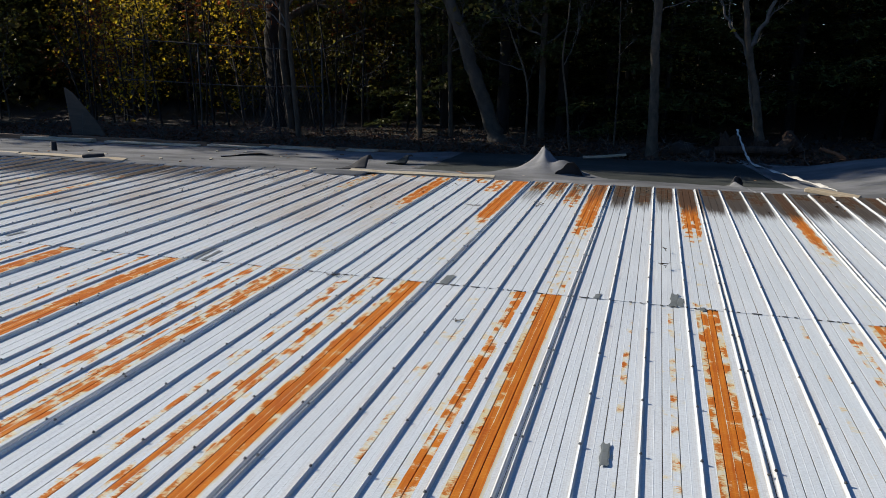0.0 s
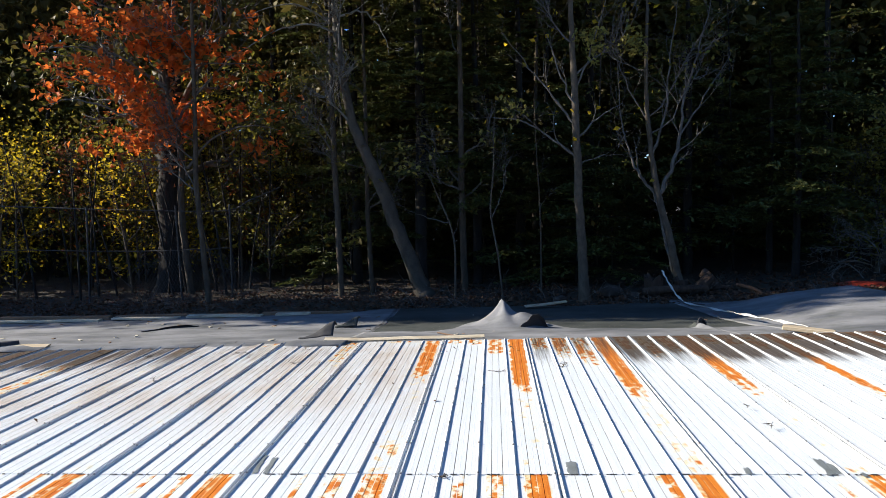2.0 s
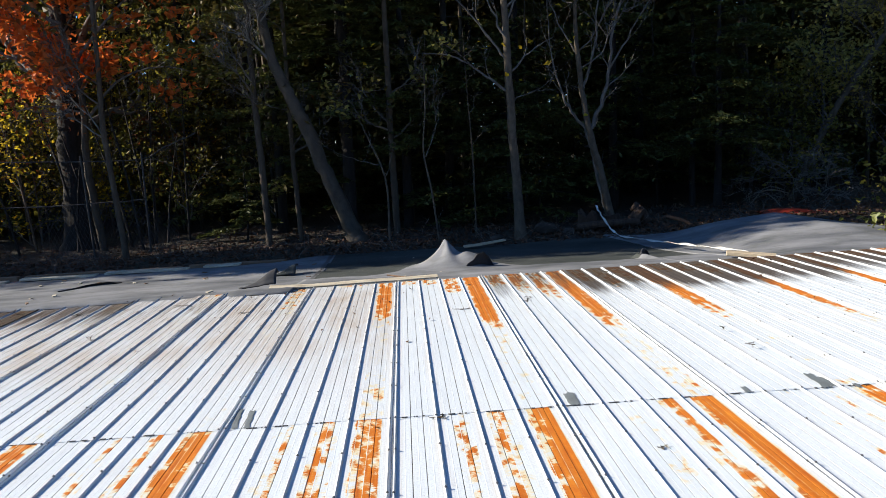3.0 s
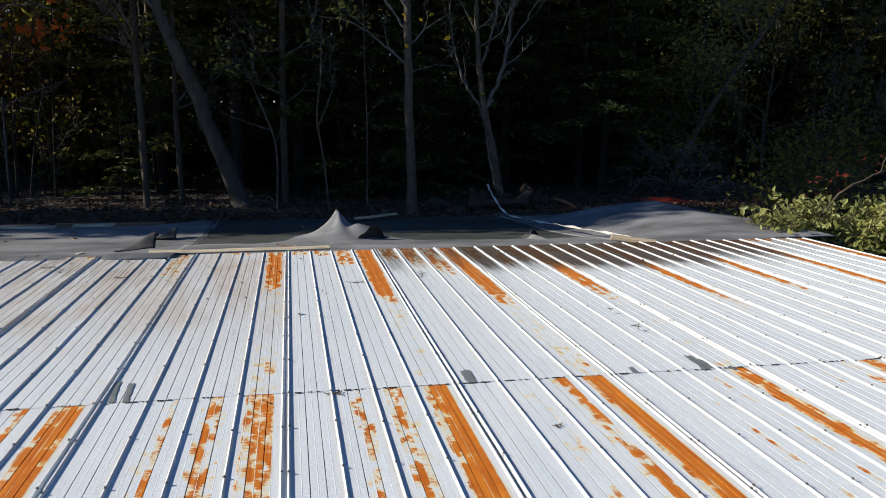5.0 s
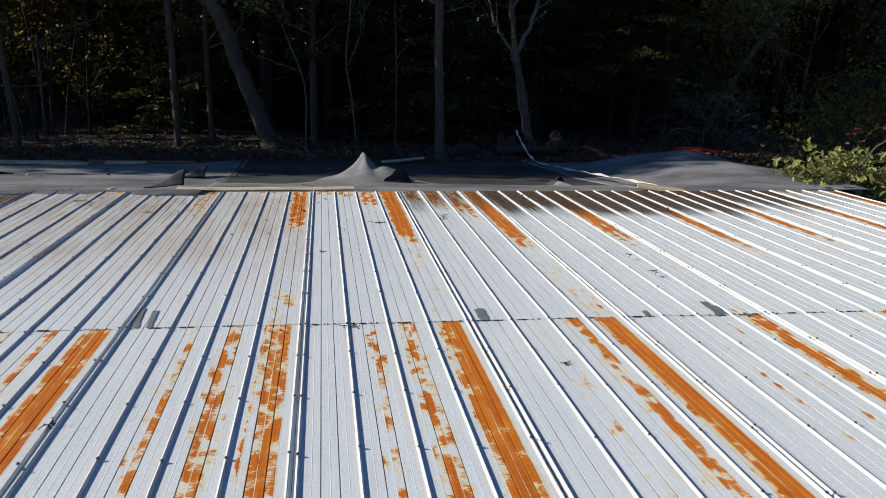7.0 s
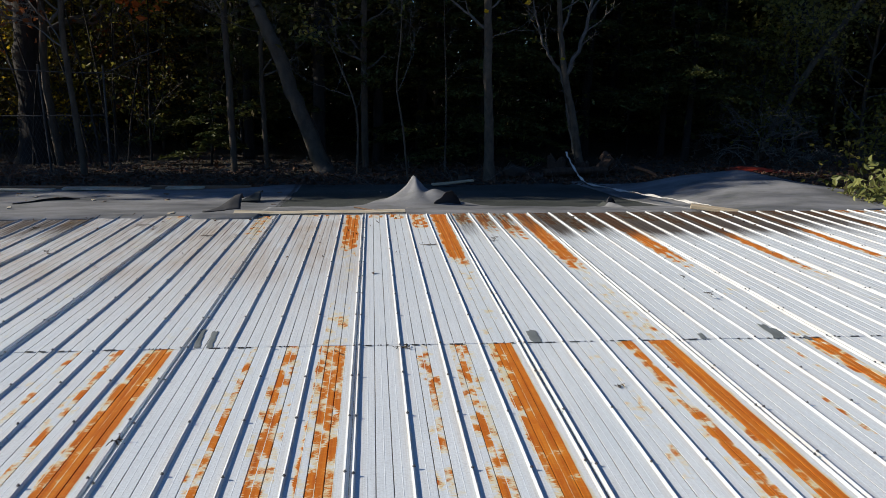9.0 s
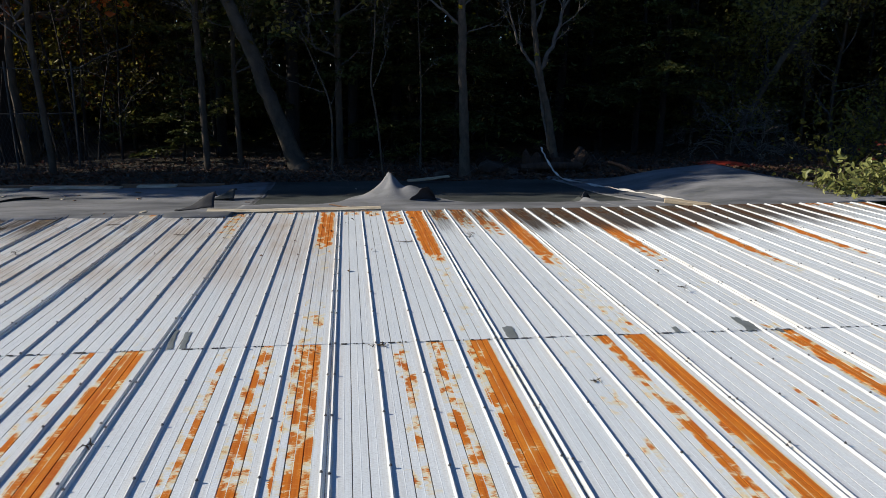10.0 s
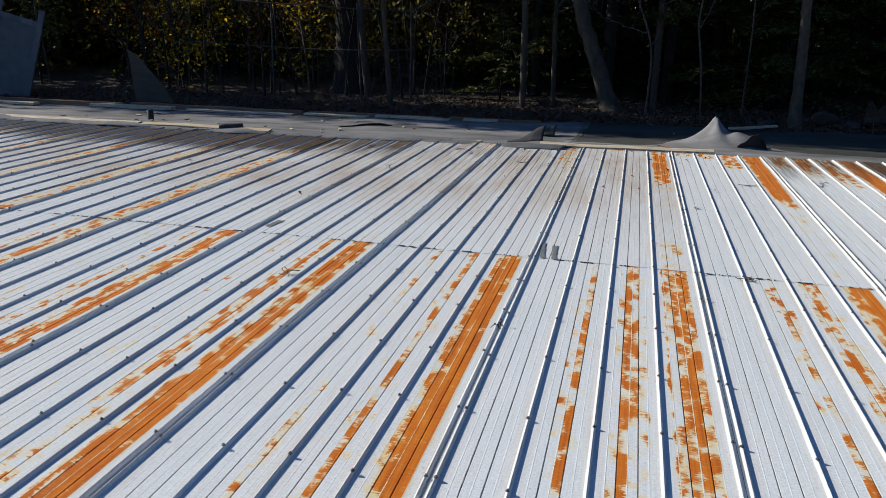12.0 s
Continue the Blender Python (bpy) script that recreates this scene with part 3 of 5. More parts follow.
for q, spec in enumerate(((-0.872, 0.14, 0.032, 0.3, -.03), (-0.80, 0.12, 0.03, 0.27, -.02), (1.005, 0.085, 0.06, 0.2, .0), (1.985, 0.03, 0.035, 0.09, 0.01), (2.44, 0.10, 0.045, 0.24, .02), (2.475, 0.07, 0.04, 0.15, 0.02),
                          (2.16, -1.83, 0.035, 0.17, 0), (2.6, -0.02, 0.03, 0.05, 0), (-2.66, 0.2, 0.05, 0.16, .02))):
    patch(*spec, seed=q)


# roofing screws on every rib
def screw_mesh():
    bm = bmesh.new()
    bmesh.ops.create_cone(bm, cap_ends=True, segments=9, radius1=0.0068, radius2=0.0062, depth=0.002, matrix=pose(0, 0, 0.001))
    bmesh.ops.create_cone(bm, cap_ends=True, segments=6, radius1=0.0042, radius2=0.0038, depth=0.0055, matrix=pose(0, 0, 0.0042))
    me = bpy.data.meshes.new("screw")
    bm.to_mesh(me)
    bm.free()
    me.materials.append(SCREW)
    return me


HEAD = screw_mesh()
hv = np.array([v.co[:] for v in HEAD.vertices])
hf = [tuple(p.vertices) for p in HEAD.polygons]
rng = random.Random(8)
rows = [-0.035] + [-0.45 * i for i in range(1, 13)] + [0.49 + 0.455 * i for i in range(8)]
single, RV, RF = 0, [], []
for k in range(FIRST, LAST + 1):
    for c in RIBS:
        for y in rows:
            x, yy = k * W + c + rng.uniform(-.003, .003), y + rng.uniform(-.025, .025)
            z = lie(x, yy) + 0.0124
            if -3 <= k <= 3 and -2.9 < y < 0.6 and single < 300:
                s = part("screw", HEAD, roof)
                s.location = (x, yy, z)
                single += 1
            else:
                b0 = len(RV)
                RV += [(x + v[0], yy + v[1], z + v[2]) for v in hv]
                RF += [tuple(b0 + i for i in f) for f in hf]
tagged(part("screw_field", mesh("screw_field", RV, RF, SCREW), roof, "weathered hex roofing screws in rows"), kind="stuff")
# twigs and dead leaves caught on the sheets


def debris(x, y, size, seed):
    r = np.random.default_rng(seed)
    lines, tips = [], []
    grow(r, (x, y, 0.012 + lie(x, y)), (r.uniform(-1, 1), r.uniform(-1, 1), 0.05), size, 0.0022, 1, lines, tips, 0.0, 2, 0.4)
    lines = [[(a, b, min(max(c, 0.006), 0.04), w) for a, b, c, w in l] for l in lines]
    V, F = tube_arrays(lines, 4)
    thing("twig", "small dry twig lying on the white metal roof", "twig", "twigs on the roof", me=mesh("twig", V, F, BARK), at=None)


for q, (x, y, s) in enumerate(((0.19, -0.05, 0.09), (2.39, 0.77, 0.12), (2.4, 1.25, 0.05), (1.25, 2.75, 0.12), (0.5, 2.5, 0.12), (-0.95, -1.1, 0.07), (-2.0, 3.3, 0.2), (-3.1, 3.2, 0.16), (-1.35, 2.9, 0.12), (-4.4, 2.8, 0.2), (-2.6, 2.3, 0.1), (1.3, -0.62, 0.05), (-2.1, -0.75, 0.1), (-5.4, 3.4, 0.25), (-3.9, 3.7, 0.2), (0.77, 3.39, 0.07), (2.2, 3.62, 0.09))):
    debris(x, y, s, q)

# dead leaves and crumbs blown onto the sheets, thickest towards the far left
rng_ = np.random.default_rng(21)
for q in range(64):
    x = 0.6 - abs(rng_.standard_normal()) * 3.4 if q < 54 else rng_.uniform(0.5, 5.5)
    y = 4.0 - abs(rng_.standard_normal()) * 1.3
    V, F = leaf_arrays(rng_, 0.0 * rng_.standard_normal((1, 3)), float(rng_.uniform(0.014, 0.028)), 1.5, 0.55, 0.25)
    V[:, :2] += np.repeat(rng_.uniform(-0.02, 0.02, (len(V) // 4, 2)), 4, axis=0)
    V[:, 2] += 0.004 - V[:, 2].min()
    thing("dead_leaf", "curled brown dead leaf lying on the metal roof", "leaf", "dead leaves on the roof", me=mesh("dead_leaf", V, F, LITTER), at=(float(x), float(y), lie(x, y) + 0.001))

# ---- rubber sheeting on the bank behind the roof ----
def sheeting(x, y):
    """Height of the rubber sheeting."""
    ys, zs = (4.0, 4.5, 5.0, 6.0, 7.0, 8.0, 9.2), (-0.03, -0.075, -0.13, -0.24, -0.30, -0.32, -0.33)
    z = float(np.interp(y, ys, zs)) - 0.06 * ramp(-x, 2, 8) * ramp(y, 5, 8)
    z += 0.012 * noise.noise(Vector((x * 1.6, y * 1.1, 3))) + 0.006 * noise.noise(Vector((x * 5, y * 3, 7)))
    r = math.hypot(x - 0.69, (y - 6.55) * 0.8)
    ang = math.atan2(y - 6.55, x - 0.69)
    z += 0.24 * math.exp(-(r / 0.11) ** 1.25) + 0.15 * math.exp(-(r / 0.34) ** 2.2) * (1 + 0.2 * math.sin(4 * ang + 0.6))
    z += 0.13 * math.exp(-(math.hypot(x - 1.06, (y - 6.35) * 0.8) / 0.2) ** 4)
    z += 0.07 * math.exp(-((x - 3.36 - 0.06 * math.sin(y * 3)) / 0.045) ** 2) * ramp(y, 5.0, 5.7) * ramp(y, 6.3, 6.0)
    z += 0.02 * math.exp(-((x + 4.1 + 0.35 * (y - 6)) / 0.25) ** 2) * ramp(y, 5.5, 7.0)
    return z


def spread_sheet(name, xs, ys, height, material, thick=0.006):
    n = len(xs)
    V = [(x, y, height(x, y)) for y in ys for x in xs]
    m = len(V)
    V += [(x, y, z - thick) for x, y, z in V]
    F = []
    for j in range(len(ys) - 1):
        for i in range(n - 1):
            a = j * n + i
            F += [(a, a + 1, a + n + 1, a + n), (m + a, m + a + n, m + a + n + 1, m + a + 1)]
    rim = [i for i in range(n)] + [j * n + n - 1 for j in range(1, len(ys))] + [(len(ys) - 1) * n + i for i in range(n - 2, -1, -1)] + [j * n for j in range(len(ys) - 2, 0, -1)]
    for q in range(len(rim)):
        a, b = rim[q], rim[(q + 1) % len(rim)]
        F.append((a, m + a, m + b, b))
    return mesh(name, V, F, material, True)


def back_edge(x):
    return 8.2 + 0.5 * ramp(x, -2.2, -1.2) + 0.25 * ramp(x, 1.5, 4) + 0.06 * noise.noise(Vector((x * 0.8, 0, 0)))


def warp(x, y):
    """Stretches the sheet's far rows to its uneven back edge."""
    return 4.09 + (y - 4.09) * (back_edge(x) - 4.09) / 4.2


membrane = thing("rubber_membrane", "grey rubber roofing membrane lying wrinkled over the bank", "membrane")
# the rear length is darker: tree shade over the back is in its colour
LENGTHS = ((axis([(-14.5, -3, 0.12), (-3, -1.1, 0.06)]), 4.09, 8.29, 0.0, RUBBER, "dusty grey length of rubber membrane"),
           (axis([(-1.2, -0.3, 0.06), (-0.3, 1.7, 0.028), (1.7, 3.25, 0.07), (3.25, 3.7, 0.02), (3.7, 4.9, 0.06)]), 5.6, 8.29, 0.0, RUBBERDARK, "green-grey rear length of rubber membrane, tree shade in its dark colour"),
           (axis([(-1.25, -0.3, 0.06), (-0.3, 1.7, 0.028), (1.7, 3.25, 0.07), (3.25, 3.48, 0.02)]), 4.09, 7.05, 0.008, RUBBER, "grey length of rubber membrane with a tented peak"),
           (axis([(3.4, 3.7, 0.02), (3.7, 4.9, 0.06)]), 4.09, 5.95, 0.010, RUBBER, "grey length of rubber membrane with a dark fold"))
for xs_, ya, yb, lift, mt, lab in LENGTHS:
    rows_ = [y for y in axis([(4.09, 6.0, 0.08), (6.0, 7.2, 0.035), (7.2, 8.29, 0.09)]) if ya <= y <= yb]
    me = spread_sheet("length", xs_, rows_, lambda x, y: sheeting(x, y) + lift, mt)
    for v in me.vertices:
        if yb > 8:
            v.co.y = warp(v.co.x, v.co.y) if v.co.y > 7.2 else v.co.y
        elif v.co.y > 5.3:            # an uneven edge, the painted shade's border, that keeps the peak whole
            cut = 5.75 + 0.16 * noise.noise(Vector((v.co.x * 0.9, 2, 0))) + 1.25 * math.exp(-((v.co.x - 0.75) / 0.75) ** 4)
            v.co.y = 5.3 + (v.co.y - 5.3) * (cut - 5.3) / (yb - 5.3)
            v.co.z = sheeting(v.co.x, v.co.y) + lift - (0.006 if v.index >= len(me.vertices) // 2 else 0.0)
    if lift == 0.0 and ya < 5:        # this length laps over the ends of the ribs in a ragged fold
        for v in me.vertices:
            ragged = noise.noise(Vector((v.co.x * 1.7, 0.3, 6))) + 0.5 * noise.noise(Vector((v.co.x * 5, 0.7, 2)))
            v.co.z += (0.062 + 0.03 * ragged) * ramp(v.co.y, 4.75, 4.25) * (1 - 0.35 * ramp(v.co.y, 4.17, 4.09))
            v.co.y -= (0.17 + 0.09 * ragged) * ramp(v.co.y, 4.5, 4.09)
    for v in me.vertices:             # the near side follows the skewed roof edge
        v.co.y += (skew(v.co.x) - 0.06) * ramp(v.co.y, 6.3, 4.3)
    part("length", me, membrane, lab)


def mound(x, y):
    lie_on = sheeting(x, y) + 0.016
    t = min(max((y - 4.4) / 3.75, 0.0), 1.0)
    a = -0.05 + 0.06 * t - t * (0.12 * max(6.37 - x, 0.0) + 0.2 * max(x - 6.37, 0.0)) - 0.28 * max(y - 8.15, 0.0)
    a += 0.012 * noise.noise(Vector((x * 1.5, y * 1.5, 11))) + 0.02
    return lie_on + (a - lie_on) * ramp(x, 4.3, 5.6)


me = spread_sheet("rubber_sheet", axis([(4.25, 7.9, 0.09)]), axis([(4.12, 9.2, 0.1)]), mound, RUBBER, 0.012)
for v in me.vertices:
    x, y = v.co.x, v.co.y
    v.co.x = x - 0.5 * (y - 4.4) / 4 * ramp(x, 6.5, 4.2) + (0.35 - 0.45 * ramp(y, 4.5, 7.5)) * ramp(x, 5.5, 7.9) * -2.2 * ramp(y, 6.2, 4.2)
    v.co.y = y + 0.2 * ramp(x, 5.2, 7.0) * ramp(y, 6.0, 4.2) + (skew(x) - 0.06) * ramp(y, 6.3, 4.3)
thing("rubber_sheet", "large dark grey rubber sheet heaped over the bank", "sheet", me=me)
thing("edge_timber", "dark weathered timber under the rubber sheet at the roof edge", "timber", me=block("edge_timber", (2.1, 0.09, 0.09), (5.35, 4.34, -0.075), OLDWOOD, 0.008, (0, 0, 2.3), 0.01, 4))


def upright(name, a, b, high, lean, peak, material, label, seed=0):
    """A torn edge of sheeting that stands up along the line from a to b, highest at the share peak of it."""
    n, m = 16, 5
    a, b = Vector(a), Vector(b)
    back = Vector((a.y - b.y, b.x - a.x, 0)).normalized()
    V, F = [], []
    for i in range(n + 1):
        f = i / n
        top = high * (ramp(f, -0.1, peak) * ramp(f, 1.04, peak)) + 0.012
        for j in range(m + 1):
            g = j / m
            wave = 0.05 * noise.noise(Vector((f * 4, g * 1.5, seed))) * g
            p = a + (b - a) * f - back * (lean * g * g * top * 2 - wave)
            V.append(Vector((p.x, p.y, sheeting(p.x, p.y) - 0.01 * (1 - g) + top * math.sin(g * 1.45) * (1 + 0.2 * noise.noise(Vector((f * 7, 3, seed)))))))
    k = len(V)
    V += [v + back * 0.012 for v in V]
    for i in range(n):
        for j in range(m):
            q = i * (m + 1) + j
            F += [(q, q + m + 1, q + m + 2, q + 1), (k + q, k + q + 1, k + q + m + 2, k + q + m + 1)]
    edge = list(range(m + 1)) + [i * (m + 1) + m for i in range(1, n + 1)] + [n * (m + 1) + j for j in range(m - 1, -1, -1)] + [i * (m + 1) for i in range(n - 1, 0, -1)]
    for q in range(len(edge)):
        F.append((edge[q], edge[(q + 1) % len(edge)], k + edge[(q + 1) % len(edge)], k + edge[q]))
    return thing(name, label, "flap", me=mesh(name, V, F, material, True))


def tongue(xa, xb, y, deep, high, material, label, seed):
    """A loose flap that lifts towards its free end, with its near side drooping to the sheet below."""
    n, m = 14, 8
    V, F = [], []
    for i in range(n + 1):
        f = i / n
        for j in range(m + 1):
            g = j / m
            x = xa + (xb - xa) * f + 0.03 * noise.noise(Vector((g * 3, seed, f)))
            yy = y + deep * (g - 0.3) * (0.55 + 0.45 * f) + 0.25 * deep * f
            up = high * ramp(f, 0.0, 1.0) ** 1.3 * (0.15 + 0.85 * ramp(g, 0.0, 0.6)) * (1 - 0.25 * ramp(g, 0.7, 1.0))
            V.append(Vector((x, yy, sheeting(x, yy) + 0.02 + up + 0.012 * noise.noise(Vector((f * 5, g * 4, seed))))))
    k = len(V)
    V += [v - Vector((0, 0, 0.012)) for v in V]
    for i in range(n):
        for j in range(m):
            q = i * (m + 1) + j
            F += [(q, q + m + 1, q + m + 2, q + 1), (k + q, k + q + 1, k + q + m + 2, k + q + m + 1)]
    edge = list(range(m + 1)) + [i * (m + 1) + m for i in range(1, n + 1)] + [n * (m + 1) + j for j in range(m - 1, -1, -1)] + [i * (m + 1) for i in range(n - 1, 0, -1)]
    for q in range(len(edge)):
        F.append((edge[q], edge[(q + 1) % len(edge)], k + edge[(q + 1) % len(edge)], k + edge[q]))
    return thing("membrane_flap", label, "flap", me=mesh("membrane_flap", V, F, material, True))


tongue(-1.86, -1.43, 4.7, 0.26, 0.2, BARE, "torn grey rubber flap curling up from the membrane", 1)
tongue(-1.8, -1.48, 6.5, 0.34, 0.13, RUBBERDARK, "small torn grey rubber flap standing up from the membrane", 2)
coil = [(-5.27 + 0.27 * f, 3.87 + 0.1 * f, 0.036, 0.036) for f in (0, .03, .3, .6, .97, 1)]
coil[0], coil[-1] = (*coil[0][:3], 0.02), (*coil[-1][:3], 0.02)
thing("rubber_roll", "short rolled piece of black rubber lying on the roof edge", "roll", me=mesh("rubber_roll", *tube_arrays([coil], 12, 0.05, 2), BARE, True))
# low black piece for a straight dark crease in the sheet
upright("membrane_flap", (-4.75, 6.4, 0), (-4.1, 7.0, 0), 0.025, 0.6, 0.7, BARE, "low black ridge standing for a dark crease in the membrane", 4)
# added black sheet where the hump beside the peak lies in shadow
upright("membrane_flap", (0.93, 6.0, 0), (1.32, 6.16, 0), 0.2, 0.15, 0.55, BARE, "black piece standing in for the shaded side of the membrane peak", 5)
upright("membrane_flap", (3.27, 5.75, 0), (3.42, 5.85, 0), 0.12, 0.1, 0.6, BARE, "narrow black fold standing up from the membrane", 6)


def strip(name, pts, wide, thick, material, label, category):
    """A flat ribbon along a few points."""
    line = stem([(*p, 0.01) for p in pts], 7, 0.004, 3)
    V, F = [], []
    for i, (x, y, z, _) in enumerate(line):
        a = line[min(i + 1, len(line) - 1)]
        b = line[max(i - 1, 0)]
        d = Vector((a[0] - b[0], a[1] - b[1], 0)).normalized()
        s = Vector((-d.y, d.x, 0)) * wide / 2
        tw = 0.012 * math.sin(i * 0.9)
        V += [(x - s.x, y - s.y, z - tw), (x + s.x, y + s.y, z + tw), (x + s.x, y + s.y, z + tw + thick), (x - s.x, y - s.y, z - tw + thick)]
    for i in range(len(line) - 1):
        for q in range(4):
            F.append((i * 4 + q, i * 4 + (q + 1) % 4, i * 4 + 4 + (q + 1) % 4, i * 4 + 4 + q))
    F += [(3, 2, 1, 0), tuple(len(V) - 4 + q for q in range(4))]
    return thing(name, label, category, me=mesh(name, V, F, material))


strip("plastic_strip", [(3.62, 9.3, 0.2), (3.70, 9.12, -0.02), (3.78, 8.85, -0.2), (3.84, 8.5, -0.27), (3.98, 7.6, -0.235), (4.1, 6.6, -0.17), (4.22, 5.6, -0.1), (4.32, 4.8, -0.045)], 0.034, 0.008, TAPE, "dirty white plastic strip bent up against the trees", "strip")
thing("wood_offcut", "pale split lumber offcut at the end of the strip", "offcut", me=block("wood_offcut", (0.55, 0.13, 0.05), (4.2, 4.5, -0.03), LUMBER, 0.008, (0, 3, -25), 0.02, 2))
thing("plank", "pale broken plank lying on the leaf litter", "plank", me=block("plank", (0.72, 0.12, 0.03), (1.45, 8.45, -0.25), LUMBER, 0.006, (0, -5, 8), 0.02, 7))
thing("stick", "dark broken stick lying at the roof edge", "stick", me=mesh("stick", *tube_arrays([stem([(-0.12, 4.5, 0.0, .008), (0.12, 4.35, -0.02, .012), (0.3, 4.2, -0.03, .01)], 4, 0.006, 1)], 6), OLDWOOD))
# boards along the roof edge and along the back of the sheeting
for q, (xa, xb, y, z, mt, lab) in enumerate(((-1.38, 0.45, 4.2, -0.004, PEELING, "pale peeling trim board along the roof edge"), (-10.8, -6.4, 4.18, 0.0, PEELING, "pale peeling trim board along the roof edge"), (-6.35, -4.6, 4.18, 0.0, LUMBER, "bare pale trim board along the roof edge"))):
    thing("edge_board", lab, "board", "boards along the roof edge", me=block("edge_board", (xb - xa, 0.10, 0.018), ((xa + xb) / 2, y + skew((xa + xb) / 2) - 0.1, z + 0.02), mt, 0.003, (8, 0, 2.3 if xa > -4 else 0.2), 0.016, q))
for q, (xa, xb, y, z, dz, mt, lab) in enumerate(((-13.5, -9.9, 8.05, -0.36, 0.14, OLDWOOD, "brown timber along the back of the membrane"), (-9.8, -6.2, 8.22, -0.36, 0.13, OLDWOOD, "brown timber along the back of the membrane"), (-6.1, -3.6, 8.28, -0.36, 0.12, OLDWOOD, "brown timber along the back of the membrane"),
                                           (-3.5, -1.9, 8.36, -0.35, 0.10, OLDWOOD, "brown timber along the back of the membrane"), (-13.3, -11.5, 7.7, 0, 0.05, PEELING, "thick pale cracked board on the membrane"), (-10.5, -8.7, 7.98, 0, 0.06, PEELING, "thick pale cracked board on the membrane"), (-8.45, -6.3, 8.04, 0, 0.035, PEELING, "pale cracked board on the membrane"),
                                           (-6.1, -4.9, 8.08, 0, 0.035, PEELING, "pale cracked board on the membrane"), (-4.75, -3.45, 8.1, 0, 0.035, PEELING, "pale cracked board on the membrane"), (-3.2, -2.6, 8.12, 0, 0.03, PEELING, "pale cracked board on the membrane"))):
    thing("back_timber", lab, "timber", "timbers behind the membrane", me=block("back_timber", (xb - xa, 0.1 if mt is OLDWOOD else 0.16, dz), ((xa + xb) / 2, y, z if mt is OLDWOOD else sheeting((xa + xb) / 2, y) + dz * 0.45 + 0.012), mt, 0.004, (0, 0, (-1) ** q * 0.6), 0.015, q + 20))
thing("pipe_stub", "short dark pipe stub on the membrane", "pipe", me=mesh("pipe_stub", *tube_arrays([[(-7.66, 5.85, -0.27, .05), (-7.66, 5.85, -0.09, .05), (-7.66, 5.85, -0.085, .042), (-7.66, 5.85, -0.1, .001)]], 10, 0.0), BARE, True))
# loose bits on the sheeting
rng = random.Random(12)
for q in range(46):
    x, y = rng.uniform(-9, 4), rng.uniform(4.5, 8.0)
    s = rng.uniform(0.015, 0.05)
    if abs(x - 0.7) < 0.7 and abs(y - 6.5) < 0.7:
        continue
    kind = rng.random()
    me = block("bark_chip", (s * 2.2, s, s * 0.35), (0, 0, 0), OLDWOOD if kind < 0.6 else PEELING, s * 0.1, (rng.uniform(-10, 10), 0, rng.uniform(0, 180)), s * 0.2, q)
    thing("bark_chip", "small chip of bark or wood lying on the membrane", "chip", "chips on the membrane", me=me, at=(x, y, sheeting(x, y) + s * 0.18))

# ---- the woods ----
def tree(name, label, trunk_pts, bark, limbs=(), twig=TWIG, leaf=None, count=0, size=0.06, spread=0.35, seed=0, auto=0, group="", reach=1.4, sides=9, flare=0.0, depth=2, from_=0.35, category="tree", kids=3, squash=0.7, slim=1.0):
    """A tree: trunk, branches and crown. limbs: further stems as lists of points; auto: how many branches grow by themselves."""
    rng = np.random.default_rng(seed + 100)
    top = thing(name, label, category, group, at=None)
    trunk_pts = [(x, y, z, r * slim) for x, y, z, r in trunk_pts]
    line = stem(trunk_pts, 6, trunk_pts[0][3] * 0.06, seed)
    if flare:
        line = [(x, y, z, r * (1 + flare * math.exp(-(z - line[0][2]) / 0.22))) for x, y, z, r in line]
    x, y, z, r = line[0]
    line = [(x, y, z - 0.25, r * 1.02)] + line
    part("trunk", mesh("trunk", *tube_arrays([line], sides, 0.035, seed), bark, True), top)
    out, tips = [], []
    for q, pts in enumerate(limbs):
        l = stem(pts, 5, 0.012, seed + q)
        part("limb", mesh("limb", *tube_arrays([l], 6, 0.03, seed), twig, True), top)
        tips.append(np.array(l[-1][:3]))
        for i in range(4, len(l), 3):
            p = np.array(l[i][:3])
            d = p - np.array(l[i - 2][:3])
            d = d / np.linalg.norm(d) + rng.standard_normal(3) * 0.5
            grow(rng, p, d / np.linalg.norm(d), rng.uniform(0.3, 0.8), max(l[i][3] * 0.5, 0.004), 1, out, tips, 0.15, 2)
    for q in range(auto):
        f = from_ + (1 - from_) * (q + rng.random()) / auto
        i = min(int(f * (len(line) - 1)), len(line) - 1)
        p = np.array(line[i][:3])
        a = rng.uniform(0, 2 * np.pi)
        grow(rng, p, (math.cos(a), math.sin(a) * 0.8, rng.uniform(0.2, 0.9)), reach * rng.uniform(0.6, 1.2) * (1.2 - 0.5 * f), max(line[i][3] * 0.4, 0.006), depth, out, tips, 0.12, kids)
    if out:
        tagged(part("twig_growth", mesh("twig_growth", *tube_arrays(out, 5, 0.03, seed), twig, True), top), kind="stuff")
    if leaf and tips:
        c = scatter(rng, tips, count, spread, squash)
        part("crown", mesh("crown", *leaf_arrays(rng, c, size, oval=size > 0.13), leaf), top)
    return top


